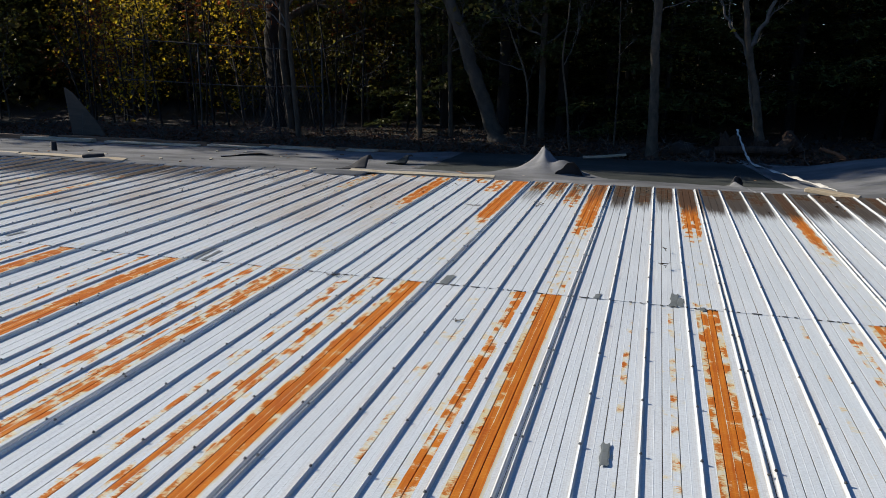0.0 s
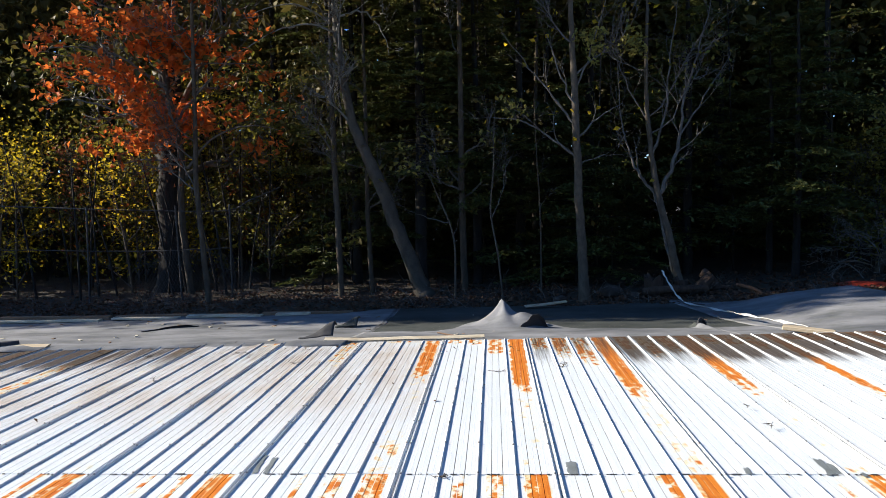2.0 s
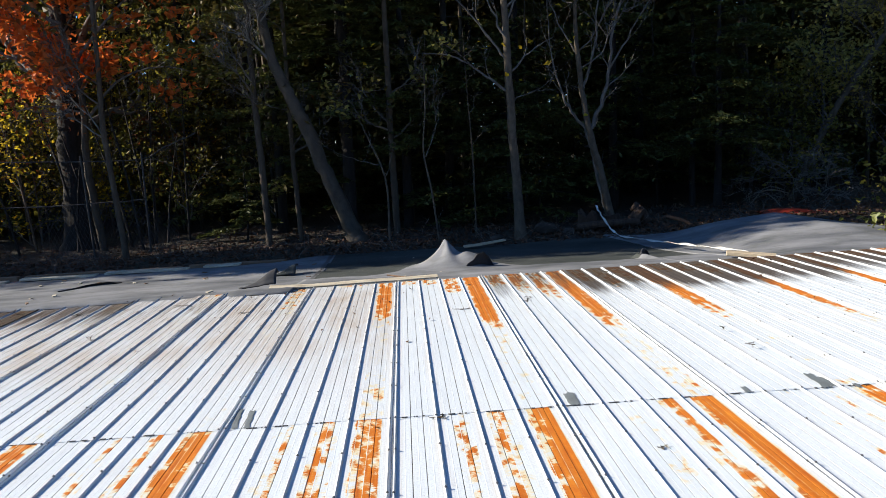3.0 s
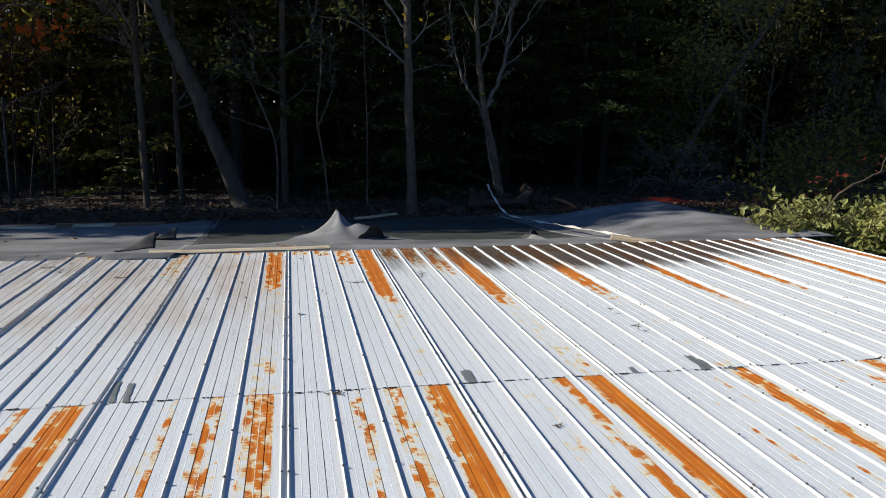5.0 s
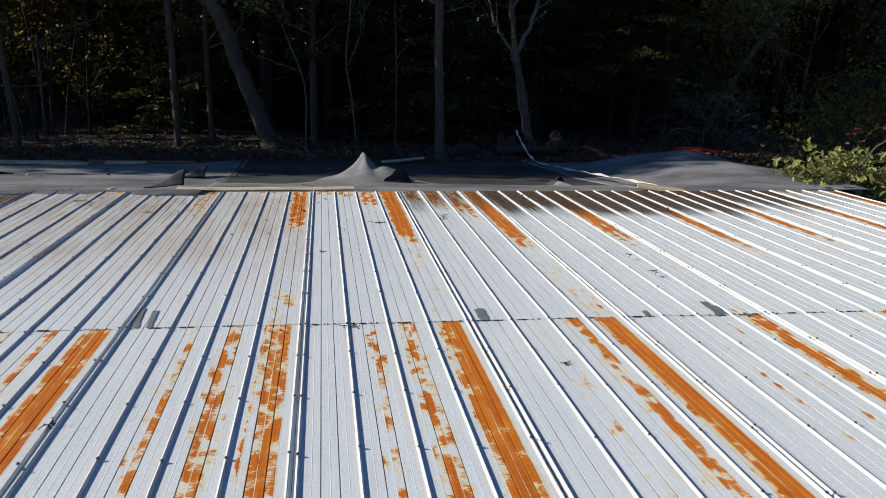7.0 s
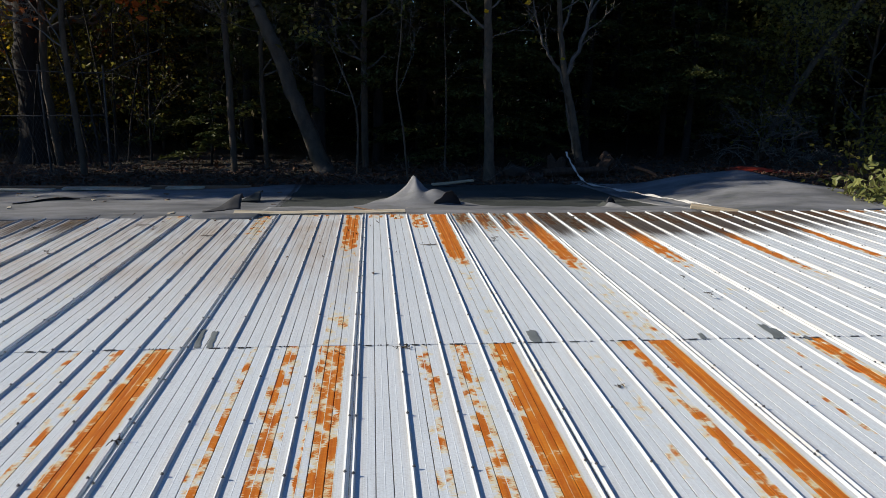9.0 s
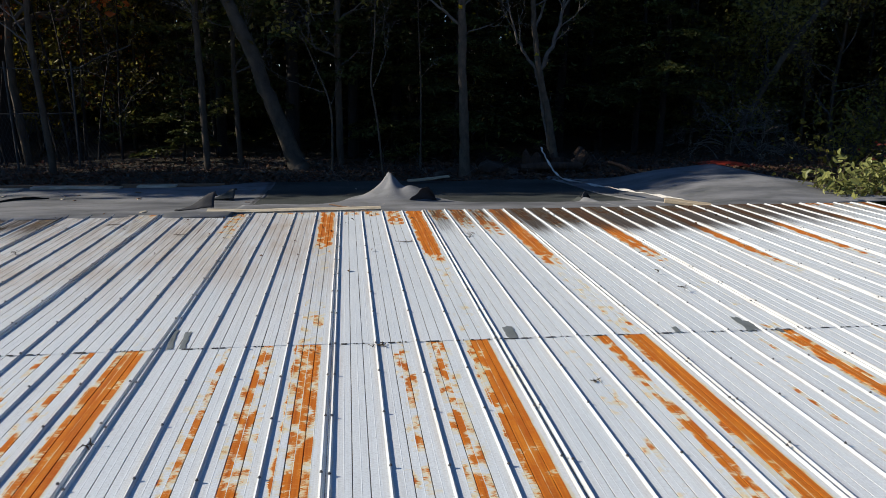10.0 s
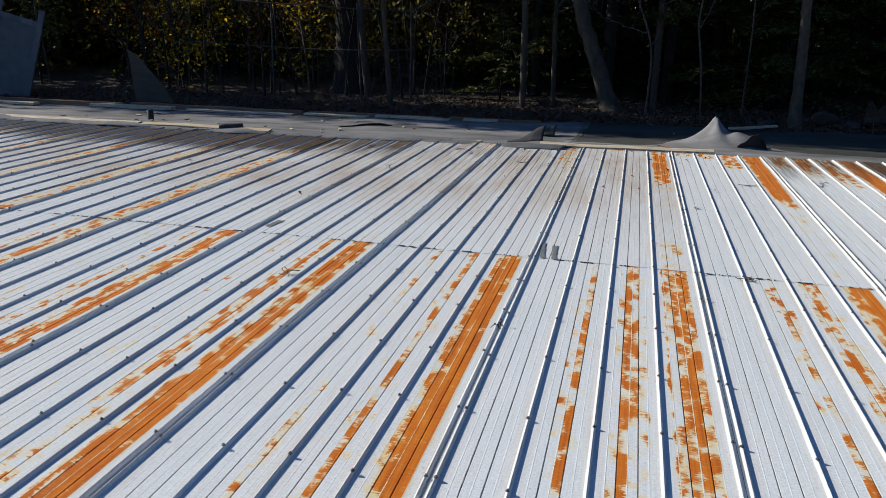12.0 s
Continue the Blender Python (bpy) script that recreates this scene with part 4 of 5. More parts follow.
def hemlock(x, y, h, radius, seed, low=0.12, count=60, label="dark green hemlock with drooping layered boughs"):
    """A conifer with flat, drooping sprays."""
    rng = np.random.default_rng(seed)
    z0 = land(x, y)
    top = thing("hemlock", label, "conifer", "hemlocks in the woods")
    r = 0.014 * h
    line = stem([(x, y, z0, r), (x + 0.05, y, z0 + h * 0.5, r * 0.6), (x, y, z0 + h, 0.01)], 6, 0.01, seed)
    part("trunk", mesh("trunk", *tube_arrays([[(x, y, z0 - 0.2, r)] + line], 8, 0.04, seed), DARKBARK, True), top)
    out, C = [], []
    n = int(count)
    for q in range(n):
        f = low + (1 - low) * (q + rng.random()) / n
        z = z0 + h * f
        a = rng.uniform(0, 2 * np.pi)
        length = radius * (1 - f) ** 0.7 * rng.uniform(0.55, 1.1) + 0.15
        d = np.array([math.cos(a), math.sin(a), 0.12])
        pts = [np.array([x, y, z]) + d * length * s + np.array([0, 0, -0.22 * length * s * s]) for s in (0, .25, .5, .75, 1.0)]
        out.append([(*p, 0.011 * (1.1 - s) * (0.5 + length * 0.3)) for p, s in zip(pts, (0, .25, .5, .75, 1.0))])
        side = np.array([-d[1], d[0], 0])
        m = int(150 * length) + 10
        s = rng.uniform(0.12, 1.0, m) ** 0.8
        w = rng.standard_normal(m) * 0.20 * length * (1.15 - s * 0.75)
        base = np.array([x, y, z]) + d * (length * s)[:, None]
        base[:, 2] -= 0.22 * length * s * s + np.abs(w) * 0.25 + rng.random(m) * 0.03
        C.append(base + side * w[:, None])
    tagged(part("bough_growth", mesh("bough_growth", *tube_arrays(out, 4), DARKBARK), top), kind="stuff")
    part("crown", mesh("crown", *leaf_arrays(rng, np.concatenate(C), 0.052, 2.5, 0.75, 0.1), HEMLOCK), top)
    return top


# the trees along the edge of the bank
tree("tree", "straight slim grey tree with thin bare upper branches", [(2.23, 9.35, -0.3, .105), (2.19, 9.35, 0.73, .092), (2.12, 9.35, 2.3, .08), (2.10, 9.36, 3.4, .07), (2.06, 9.38, 4.6, .055), (2.0, 9.4, 6.5, .04), (1.95, 9.4, 9.0, .015)], PALEBARK,
     limbs=[[(2.12, 9.35, 2.3, .03), (1.7, 9.3, 2.62, .022), (1.2, 9.25, 2.95, .014), (0.6, 9.2, 3.05, .006)], [(2.12, 9.35, 2.85, .028), (1.8, 9.4, 3.3, .02), (1.3, 9.45, 3.95, .012), (0.8, 9.4, 4.6, .005)],
            [(2.1, 9.35, 3.2, .025), (1.85, 9.3, 3.75, .018), (1.6, 9.3, 4.5, .008)], [(2.12, 9.35, 2.6, .022), (2.5, 9.4, 3.0, .014), (2.95, 9.4, 3.25, .006)], [(2.1, 9.35, 3.5, .025), (2.4, 9.4, 4.2, .016), (2.7, 9.4, 5.2, .008)],
            [(2.12, 9.35, 2.15, .016), (2.5, 9.3, 2.3, .009), (2.9, 9.3, 2.32, .004)]], auto=6, from_=0.55, leaf=YELLOW, count=150, size=0.07, spread=0.3, seed=1, flare=0.3, slim=0.92)
tree("tree", "pale twin-stemmed tree with forking bare branches", [(4.13, 10.1, -0.15, .085), (3.95, 10.1, 0.75, .075), (3.74, 10.1, 1.57, .068), (3.61, 10.1, 2.43, .055), (3.53, 10.1, 3.4, .045), (3.54, 10.1, 4.65, .035), (3.6, 10.1, 7.0, .012)], PALEBARK,
     limbs=[[(4.12, 10.15, -0.15, .05), (3.88, 10.15, 0.75, .042), (3.72, 10.15, 1.5, .036), (3.4, 10.1, 1.95, .028), (3.22, 10.1, 2.35, .02), (3.05, 10.1, 3.1, .012), (3.0, 10.1, 4.2, .006)],
            [(3.76, 10.1, 1.6, .045), (4.0, 10.1, 2.15, .038), (4.15, 10.1, 2.7, .03), (4.28, 10.1, 3.55, .022), (4.55, 10.1, 4.4, .014), (4.8, 10.1, 5.6, .006)],
            [(3.62, 10.1, 2.3, .03), (3.85, 10.05, 3.1, .022), (3.95, 10.0, 4.2, .014), (4.1, 10.0, 5.2, .006)], [(4.15, 10.1, 2.7, .022), (4.6, 10.1, 3.4, .015), (5.1, 10.1, 4.2, .007)], [(3.55, 10.1, 3.0, .02), (3.2, 10.1, 3.6, .012), (2.9, 10.1, 4.4, .006)]],
     auto=5, from_=0.55, leaf=OLIVE, count=260, size=0.06, seed=2, flare=0.25, slim=0.92)
# its twigs take the paler colour in place of sunlight
tree("tree", "bent leaning tree with pale upper trunk and fine bare twigs", [(-0.8, 10.3, -0.35, .16), (-0.98, 10.3, 0.1, .145), (-1.33, 10.3, 1.04, .125), (-1.65, 10.3, 1.95, .12), (-1.9, 10.3, 2.5, .105), (-2.16, 10.3, 3.15, .088), (-2.33, 10.3, 4.1, .08), (-2.44, 10.3, 5.2, .065), (-2.6, 10.3, 8.0, .03)], BIRCH,
     limbs=[[(-2.4, 10.3, 4.9, .03), (-2.9, 10.2, 5.1, .02), (-3.6, 10.1, 4.95, .012), (-4.3, 10.0, 4.55, .006)], [(-2.42, 10.3, 5.2, .03), (-1.9, 10.2, 5.3, .02), (-1.5, 10.1, 4.9, .012), (-1.35, 10.0, 4.4, .005)], [(-2.4, 10.3, 5.0, .02), (-3.2, 10.2, 5.5, .014), (-4.2, 10.1, 5.3, .006)]],
     auto=5, from_=0.6, seed=3, flare=0.2, twig=BRUSH, slim=1.08)
tree("tree", "slender mossy grey tree trunk", [(-2.55, 10.5, -0.3, .085), (-2.58, 10.5, 1.4, .08), (-2.61, 10.5, 2.8, .072), (-2.6, 10.5, 4.5, .06), (-2.5, 10.6, 9.0, .03)], BARK, auto=7, from_=0.45, seed=4, leaf=WOODS, count=500, size=0.08, spread=0.5, slim=0.78)
tree("tree", "thin straight tree in the shade", [(-2.0, 11.0, -0.3, .055), (-2.04, 11, 1.3, .05), (-2.03, 11, 2.3, .045), (-2.0, 11, 7, .02)], BARK, auto=6, from_=0.4, seed=5, leaf=WOODS, count=400, size=0.08, spread=0.5)
tree("tree", "slim dark tree with a straight trunk", [(-0.05, 11.0, -0.3, .075), (-0.06, 11, 1.4, .068), (-0.05, 11, 2.9, .06), (0.0, 11, 8, .02)], BARK, auto=7, from_=0.35, seed=6, leaf=WOODS, count=500, size=0.08, spread=0.5)
tree("sapling", "thin crooked pale sapling at the membrane edge", [(0.73, 9.45, -0.3, .022), (0.64, 9.45, 0.62, .02), (0.53, 9.45, 1.36, .018), (0.6, 9.45, 2.1, .014), (0.62, 9.45, 2.8, .009), (0.66, 9.45, 3.3, .004)], PALEBARK, limbs=[[(0.56, 9.45, 1.25, .01), (0.75, 9.45, 1.7, .007), (0.85, 9.45, 2.3, .004)]], seed=7, sides=6, category="sapling")
tree("sapling", "thin pale forked sapling", [(-0.19, 10.0, -0.3, .024), (-0.2, 10, 0.86, .021), (-0.48, 10, 1.65, .015), (-0.6, 10, 1.95, .009), (-0.75, 10, 2.2, .004)], PALEBARK, limbs=[[(-0.3, 10, 1.15, .012), (-0.7, 10, 1.25, .008), (-1.1, 10, 1.42, .004)], [(-0.2, 10, 0.9, .01), (-0.08, 10, 1.2, .005)]], seed=8, sides=6, category="sapling")
tree("sapling", "thin upright sapling with a few twigs", [(1.5, 10.3, -0.3, .022), (1.5, 10.3, 1.2, .018), (1.45, 10.3, 2.4, .012), (1.42, 10.3, 3.6, .005)], BARK, auto=4, reach=0.6, seed=9, sides=6, category="sapling", depth=1)
tree("tree", "slim tree beside the wire fence", [(-5.12, 10.0, -0.5, .06), (-5.2, 10, 0.75, .055), (-5.28, 10, 2.1, .05), (-5.25, 10, 3.2, .045), (-5.2, 10.1, 7, .02)], BARK, auto=6, from_=0.4, seed=10, leaf=RUSSET, count=500, size=0.085, spread=0.4, flare=0.2)
tree("tree", "massive dark tree trunk with a flared root base", [(-7.22, 13.0, -0.45, .34), (-7.17, 13, 1.0, .31), (-7.15, 13, 2.3, .29), (-7.08, 13, 3.6, .275), (-7.0, 13, 9.5, .16), (-6.9, 13, 14, .06)], DARKBARK, auto=9, from_=0.4, reach=3.0, seed=11, leaf=WOODS, count=2600, size=0.11, spread=0.7, flare=0.55, sides=14)
tree("tree", "orange-red maple in autumn leaf with dark limbs", [(-6.30, 11.9, -0.45, 0.085), (-6.40, 11.8, 1.50, 0.075), (-6.30, 11.7, 2.85, 0.065), (-6.60, 11.6, 4.85, 0.050), (-6.70, 11.5, 7.85, 0.020)], BARK,
     limbs=[[(-6.20, 11.8, 2.45, 0.035), (-5.50, 11.5, 3.05, 0.024), (-4.60, 11.3, 3.30, 0.014), (-3.90, 11.2, 3.15, 0.006)], [(-6.30, 11.7, 2.85, 0.040), (-7.30, 11.4, 3.55, 0.028), (-8.30, 11.2, 3.95, 0.016), (-9.00, 11.1, 3.85, 0.006)],
            [(-6.50, 11.6, 4.25, 0.030), (-7.60, 11.3, 4.85, 0.020), (-8.50, 11.2, 5.10, 0.012), (-9.10, 11.1, 4.95, 0.006)], [(-6.60, 11.6, 5.05, 0.030), (-7.30, 11.4, 5.75, 0.020), (-8.10, 11.3, 6.15, 0.010)], [(-6.50, 11.6, 4.45, 0.026), (-5.50, 11.4, 4.65, 0.018), (-4.40, 11.2, 4.55, 0.008)],
            [(-6.40, 11.7, 3.45, 0.035), (-5.60, 11.4, 4.15, 0.025), (-4.90, 11.2, 4.75, 0.012)], [(-6.50, 11.6, 4.15, 0.035), (-7.40, 11.3, 4.85, 0.024), (-8.30, 11.2, 5.15, 0.010)], [(-6.60, 11.6, 4.65, 0.030), (-6.00, 11.4, 5.45, 0.020), (-5.50, 11.3, 6.15, 0.010)],
            [(-6.20, 11.8, 2.45, 0.030), (-6.90, 11.5, 2.65, 0.020), (-7.60, 11.4, 2.55, 0.008)]], auto=10, from_=0.45, reach=1.5, seed=12, leaf=ORANGE, count=4300, size=0.115, spread=0.17, squash=0.4)
tree("tree", "leaning pale tree with small olive leaves", [(8.6, 11.8, -0.3, .11), (9.1, 11.8, 0.8, .1), (9.7, 11.8, 1.9, .09), (10.5, 11.8, 3.05, .08), (11.1, 11.8, 3.9, .07), (12.4, 11.8, 6.0, .04)], PALEBARK, slim=0.75, auto=9, from_=0.3, reach=1.5, seed=13, leaf=OLIVEPALE, count=4200, size=0.065, spread=0.4)
tree("tree", "bushy young tree with olive and yellow leaves", [(11.7, 12.6, -0.3, .05), (11.6, 12.6, 1.2, .045), (11.7, 12.6, 2.5, .035), (11.8, 12.6, 4.5, .01)], BARK, auto=12, from_=0.15, reach=1.7, seed=14, leaf=OLIVEPALE, count=2600, size=0.06, spread=0.35)
for q, (x, y, h, s) in enumerate(((12.4, 11.0, 3.2, 1.3), (9.0, 12.6, 2.4, 1.1), (13.6, 9.6, 3.0, 1.4))):
    tree("bush", "dim olive-leaved bush in the undergrowth", [(x, y, -0.4, .03), (x + .1, y, h * .5, .02), (x, y, h, .006)], BARK, auto=12, from_=0.05, reach=s, seed=30 + q, leaf=OLIVE if q else WOODS, count=1700, size=0.06, spread=0.35, category="bush", group="undergrowth bushes")
# yellow leaf sprays that hang before the dark woods
for q, (x, y, z, n) in enumerate(((-0.8, 9.35, 2.38, 46), (-0.2, 9.35, 2.62, 16), (1.2, 9.3, 3.15, 44), (0.55, 9.35, 2.6, 9), (2.6, 9.4, 4.35, 150), (3.4, 9.6, 4.45, 130))):
    rng = np.random.default_rng(60 + q)
    lines, tips = [], []
    for _ in range(3):
        grow(rng, (x + 0.3, y + 0.1, z - 0.02), (-1 + rng.random() * .4, -0.2, rng.uniform(-.25, .25)), 0.55, 0.004, 1, lines, tips, 0.0, 1, 0.15)
    b = thing("leafy_branch", "thin branch with scattered yellow autumn leaves", "branch", "yellow leafy branches")
    tagged(part("twig_growth", mesh("twig_growth", *tube_arrays(lines, 4), BARK), b), kind="stuff")
    part("foliage", mesh("foliage", *leaf_arrays(rng, scatter(rng, tips, n, 0.1, 0.6), 0.075, 1.4, oval=True), OLIVEPALE), b)
# young stems with yellow-green leaves behind the fence
rng0 = random.Random(41)
for q in range(34):
    x, y = rng0.uniform(-15.5, -4.2), rng0.uniform(11.4, 15.5)
    if abs(x - (0.35 - 7.55 * (y + 3.8) / 16.8)) < 0.8:
        y = rng0.uniform(13.8, 15.5)
    h, lean = rng0.uniform(2.6, 5.2), rng0.uniform(-0.35, 0.3)
    z0 = land(x, y)
    tree("sapling", "slim leaning sapling with yellow-green autumn leaves", [(x, y, z0, .03), (x + lean * .4, y, z0 + h * .4, .024), (x + lean, y, z0 + h * .75, .016), (x + lean * 1.4, y, z0 + h, .005)], (BARK, PALEBARK, DARKBARK)[q % 3], auto=11, from_=0.1, reach=0.9,
         seed=200 + q, sides=6, leaf=(YELLOW, OLIVE, OLIVE, YELLOW, RUSSET)[q % 5], count=560, size=0.062, spread=0.26, group="young saplings", category="sapling", depth=1)
# dark leaning stems of the thicket
for q in range(20):
    x, y = rng0.uniform(-13, -4.6), rng0.uniform(11.3, 12.6)
    h, lean = rng0.uniform(2.2, 4.2), rng0.uniform(-0.9, 0.7)
    z0 = land(x, y)
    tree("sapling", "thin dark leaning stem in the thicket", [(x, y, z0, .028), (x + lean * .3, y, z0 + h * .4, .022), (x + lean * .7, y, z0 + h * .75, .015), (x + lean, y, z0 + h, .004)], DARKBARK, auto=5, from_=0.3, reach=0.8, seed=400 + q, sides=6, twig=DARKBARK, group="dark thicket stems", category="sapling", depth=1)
# dim stems deeper in the woods
for q in range(34):
    x, y = rng0.uniform(-9, 14), rng0.uniform(12.8, 17.5)
    h, r = rng0.uniform(5, 10), rng0.uniform(.02, .06)
    z0, lean = land(x, y), rng0.uniform(-.5, .5)
    tree("tree", "slim bare trunk deep in the dark woods", [(x, y, z0, r), (x + lean * .3, y, z0 + h * .4, r * .85), (x + lean, y, z0 + h, r * .3)], (BARK, DARKBARK)[q % 2], auto=6, from_=0.15, reach=1.0, seed=300 + q, sides=7, leaf=WOODS, count=260, size=0.09, spread=0.4, group="trees deep in the woods", depth=1)
# hemlocks
hemlock(6.5, 12.0, 5.6, 1.6, 1, 0.16, 46)
hemlock(5.0, 12.9, 8.5, 2.4, 2, 0.08, 90)
hemlock(6.9, 11.6, 6.4, 2.0, 5, 0.22, 60)
hemlock(-1.0, 11.7, 10.5, 2.3, 8, 0.22, 100)
hemlock(0.2, 12.2, 8.0, 2.2, 6, 0.2, 80)
hemlock(-2.6, 12.6, 8.5, 2.2, 7, 0.15, 80)
hemlock(8.6, 14.2, 9.5, 2.6, 3, 0.05, 80)
hemlock(-3.2, 11.6, 1.9, 0.9, 4, 0.1, 22, "young low hemlock in the undergrowth")
for q, (x, y, h) in enumerate(((1.2, 13.0, 9), (3.0, 14.5, 11), (-1.2, 13.6, 10), (-3.6, 14.6, 11), (0.4, 15.8, 12), (6.6, 16, 12), (11.5, 15.5, 12), (-5.6, 16.5, 12), (14.5, 14, 11), (-10.5, 16.5, 10), (2.4, 11.9, 4.5))):
    hemlock(x, y, h, 2.3, 10 + q, 0.04, 74)


# the woods beyond, and to either side of the clearing
def far_woods(name, boxes, size, material, label, seed):
    rng = np.random.default_rng(seed)
    C, out = [], []
    for xa, xb, ya, yb, za, zb, clumps, per, radius in boxes:
        for _ in range(clumps):
            c = np.array([rng.uniform(xa, xb), rng.uniform(ya, yb), rng.uniform(za, zb)])
            C.append(c + rng.standard_normal((per, 3)) * radius * np.array([1, 1, 0.55]))
        for _ in range(int((xb - xa) * 0.5) if za < 1 else 0):
            x, y = rng.uniform(xa, xb), rng.uniform(ya, yb)
            out.append(stem([(x, y, -0.8, .13), (x + rng.uniform(-.4, .4), y, zb * .5, .1), (x + rng.uniform(-.8, .8), y, zb, .03)], 4, 0.03, int(rng.integers(1e6))))
    top = tagged(thing(name, label, "woods"), kind="stuff")
    part("foliage", mesh("foliage", *leaf_arrays(rng, np.concatenate(C), size, 1.5, 0.3), material), top)
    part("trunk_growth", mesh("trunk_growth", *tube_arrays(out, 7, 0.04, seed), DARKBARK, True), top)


far_woods("far_woods", [(-6, 36, 17.5, 26, -0.3, 13.5, 2500, 46, 0.8), (-34, -6, 17.5, 26, -0.3, 11.5, 1150, 46, 0.75), (-5, 24, 15.5, 18, 4.0, 13, 480, 46, 0.7), (16, 30, 3, 18, -0.5, 9, 420, 40, 0.8)], 0.25, WOODS, "dense dark green woods closing the clearing", 71)
# crowns above and left of the view, added to block sun from the woods
far_woods("far_woods", [(-40, -17, 10.5, 24, -0.5, 6.8, 700, 44, 0.8), (-34, -17, 10.0, 11.6, -0.5, 13, 300, 46, 0.6), (-4, 2, 8.8, 13, 6.6, 11, 95, 46, 0.6), (-5, 0.5, 7.6, 9.3, 6.4, 9.5, 70, 46, 0.4), (-17, -12, 9.0, 10.4, 6.8, 10.6, 110, 46, 0.4)], 0.22, WOODS, "left-hand woods and unseen floating tree crowns added to cast shade", 72)
far_woods("far_woods", [(-17, -6, 14.5, 18, 0.2, 6.0, 150, 42, 0.6)], 0.11, OLIVE, "yellow-green thicket behind the fence", 73)
# the part behind the camera is unseen, added to lessen sky fill
far_woods("far_woods", [(-14, 60, 28, 38, -0.3, 19, 1050, 40, 1.3), (-60, -14, 28, 38, -0.3, 14, 620, 40, 1.2), (-60, 60, -44, -30, -3, 10, 900, 36, 1.4), (34, 50, -30, 30, -3, 12, 500, 36, 1.4)], 0.5, WOODS, "dark wooded slopes, with unseen woods added behind to cut skylight", 74)


# ---- along the foot of the woods ----
fence = thing("wire_fence", "sagging dark chain-link fence with bent top rail", "fence")
lines = [stem([(-10.4, 11.0, 1.72, .012), (-8.2, 11, 1.6, .012), (-6.1, 11, 1.5, .012), (-5.0, 11, 1.5, .012), (-4.5, 11.0, 1.72, .015), (-3.9, 11, 1.95, .012)], 5, 0.006, 1)]
part("top_rail", mesh("top_rail", *tube_arrays(lines, 7, 0.0), WIRE, True), fence)
part("mid_rail", mesh("mid_rail", *tube_arrays([stem([(-10.4, 11.02, 0.76, .012), (-7, 11.02, 0.66, .012), (-5.0, 11.02, 0.69, .012)], 6, 0.006, 2)], 6, 0.0), WIRE, True), fence)
for x, lean in ((-8.2, 0.05), (-6.12, -0.06), (-5.02, 0.02)):
    part("post", mesh("post", *tube_arrays([[(x, 11, -0.8, .022), (x + lean, 11, 1.62, .022)]], 8, 0.0), WIRE, True), fence)
wires = []
for i in range(46):
    x = -7.3 + i * 0.075
    for s in (-1, 1):
        pts = []
        for j in range(9):
            f = j / 8
            xx = x + s * 0.55 * (f - 0.5)
            if -7.2 < xx < -4.4:
                pts.append((xx, 11.04 + 0.05 * math.sin(xx * 3 + f * 4), -0.45 + 1.1 * f * (1 - 0.25 * ramp(xx, -5.6, -4.4)), 0.0028))
        if len(pts) > 1:
            wires.append(pts)
tagged(part("chain_link", mesh("chain_link", *tube_arrays(wires, 3, 0.0), WIRE), fence, "rusty chain-link mesh"), kind="stuff")
# stumps and stones
def boulder(name, x, y, z, s, material, label, category, seed, group=""):
    bm = bmesh.new()
    bmesh.ops.create_icosphere(bm, subdivisions=3, radius=1.0)
    off = Vector((seed * 3.7, seed * 1.9, 0))
    for v in bm.verts:
        v.co *= 1 + 0.32 * noise.noise(v.co * 1.1 + off) + 0.1 * noise.noise(v.co * 3.5 + off)
        v.co.z = max(v.co.z, -0.55)
        v.co = Vector((v.co.x * s[0], v.co.y * s[1], v.co.z * s[2]))
    me = bpy.data.meshes.new(name)
    bm.to_mesh(me)
    bm.free()
    me.materials.append(material)
    me.polygons.foreach_set("use_smooth", [True] * len(me.polygons))
    return thing(name, label, category, group, me=me, at=(x, y, z))


def stump(name, x, y, r, h, label, seed):
    """A splintered stump: upright slabs of rotten wood round a core."""
    rng = random.Random(seed)
    z0 = land(x, y)
    V, F = [], []
    n, m = 16, 5
    for j in range(m + 1):
        for i in range(n):
            a = 2 * math.pi * i / n
            tall = h * (0.62 + 0.38 * abs(noise.noise(Vector((math.cos(a) * 1.7, math.sin(a) * 1.7, seed * 3.3)))) * 2)
            rr = r * (1 + 0.45 * math.exp(-j * 0.9) + 0.16 * noise.noise(Vector((math.cos(a) * 3, math.sin(a) * 3, seed))))
            V.append((math.cos(a) * rr, math.sin(a) * rr, -0.1 + (tall + 0.1) * j / m + (rng.uniform(-.05, .03) if j == m else 0)))
    for j in range(m):
        F += [(j * n + i, j * n + (i + 1) % n, (j + 1) * n + (i + 1) % n, (j + 1) * n + i) for i in range(n)]
    V.append((0, 0, h * 0.5))
    F += [(m * n + i, m * n + (i + 1) % n, len(V) - 1) for i in range(n)]
    return thing(name, label, "stump", "stumps by the trees", me=mesh(name, V, F, ROTTEN), at=(x, y, z0))


def log(name, a, b, r, label, seed):
    me = mesh(name, *tube_arrays([[(*a, 0.001), (*a, r), *stem([(*a, r), (*((Vector(a) + Vector(b)) / 2 + Vector((0.02, 0, 0.02)))[:], r * 1.05), (*b, r * .95)], 4, r * .05, seed), (*b, 0.001)]], 11, 0.06, seed), ROTTEN)
    return thing(name, label, "log", "cut logs by the trees", me=me)


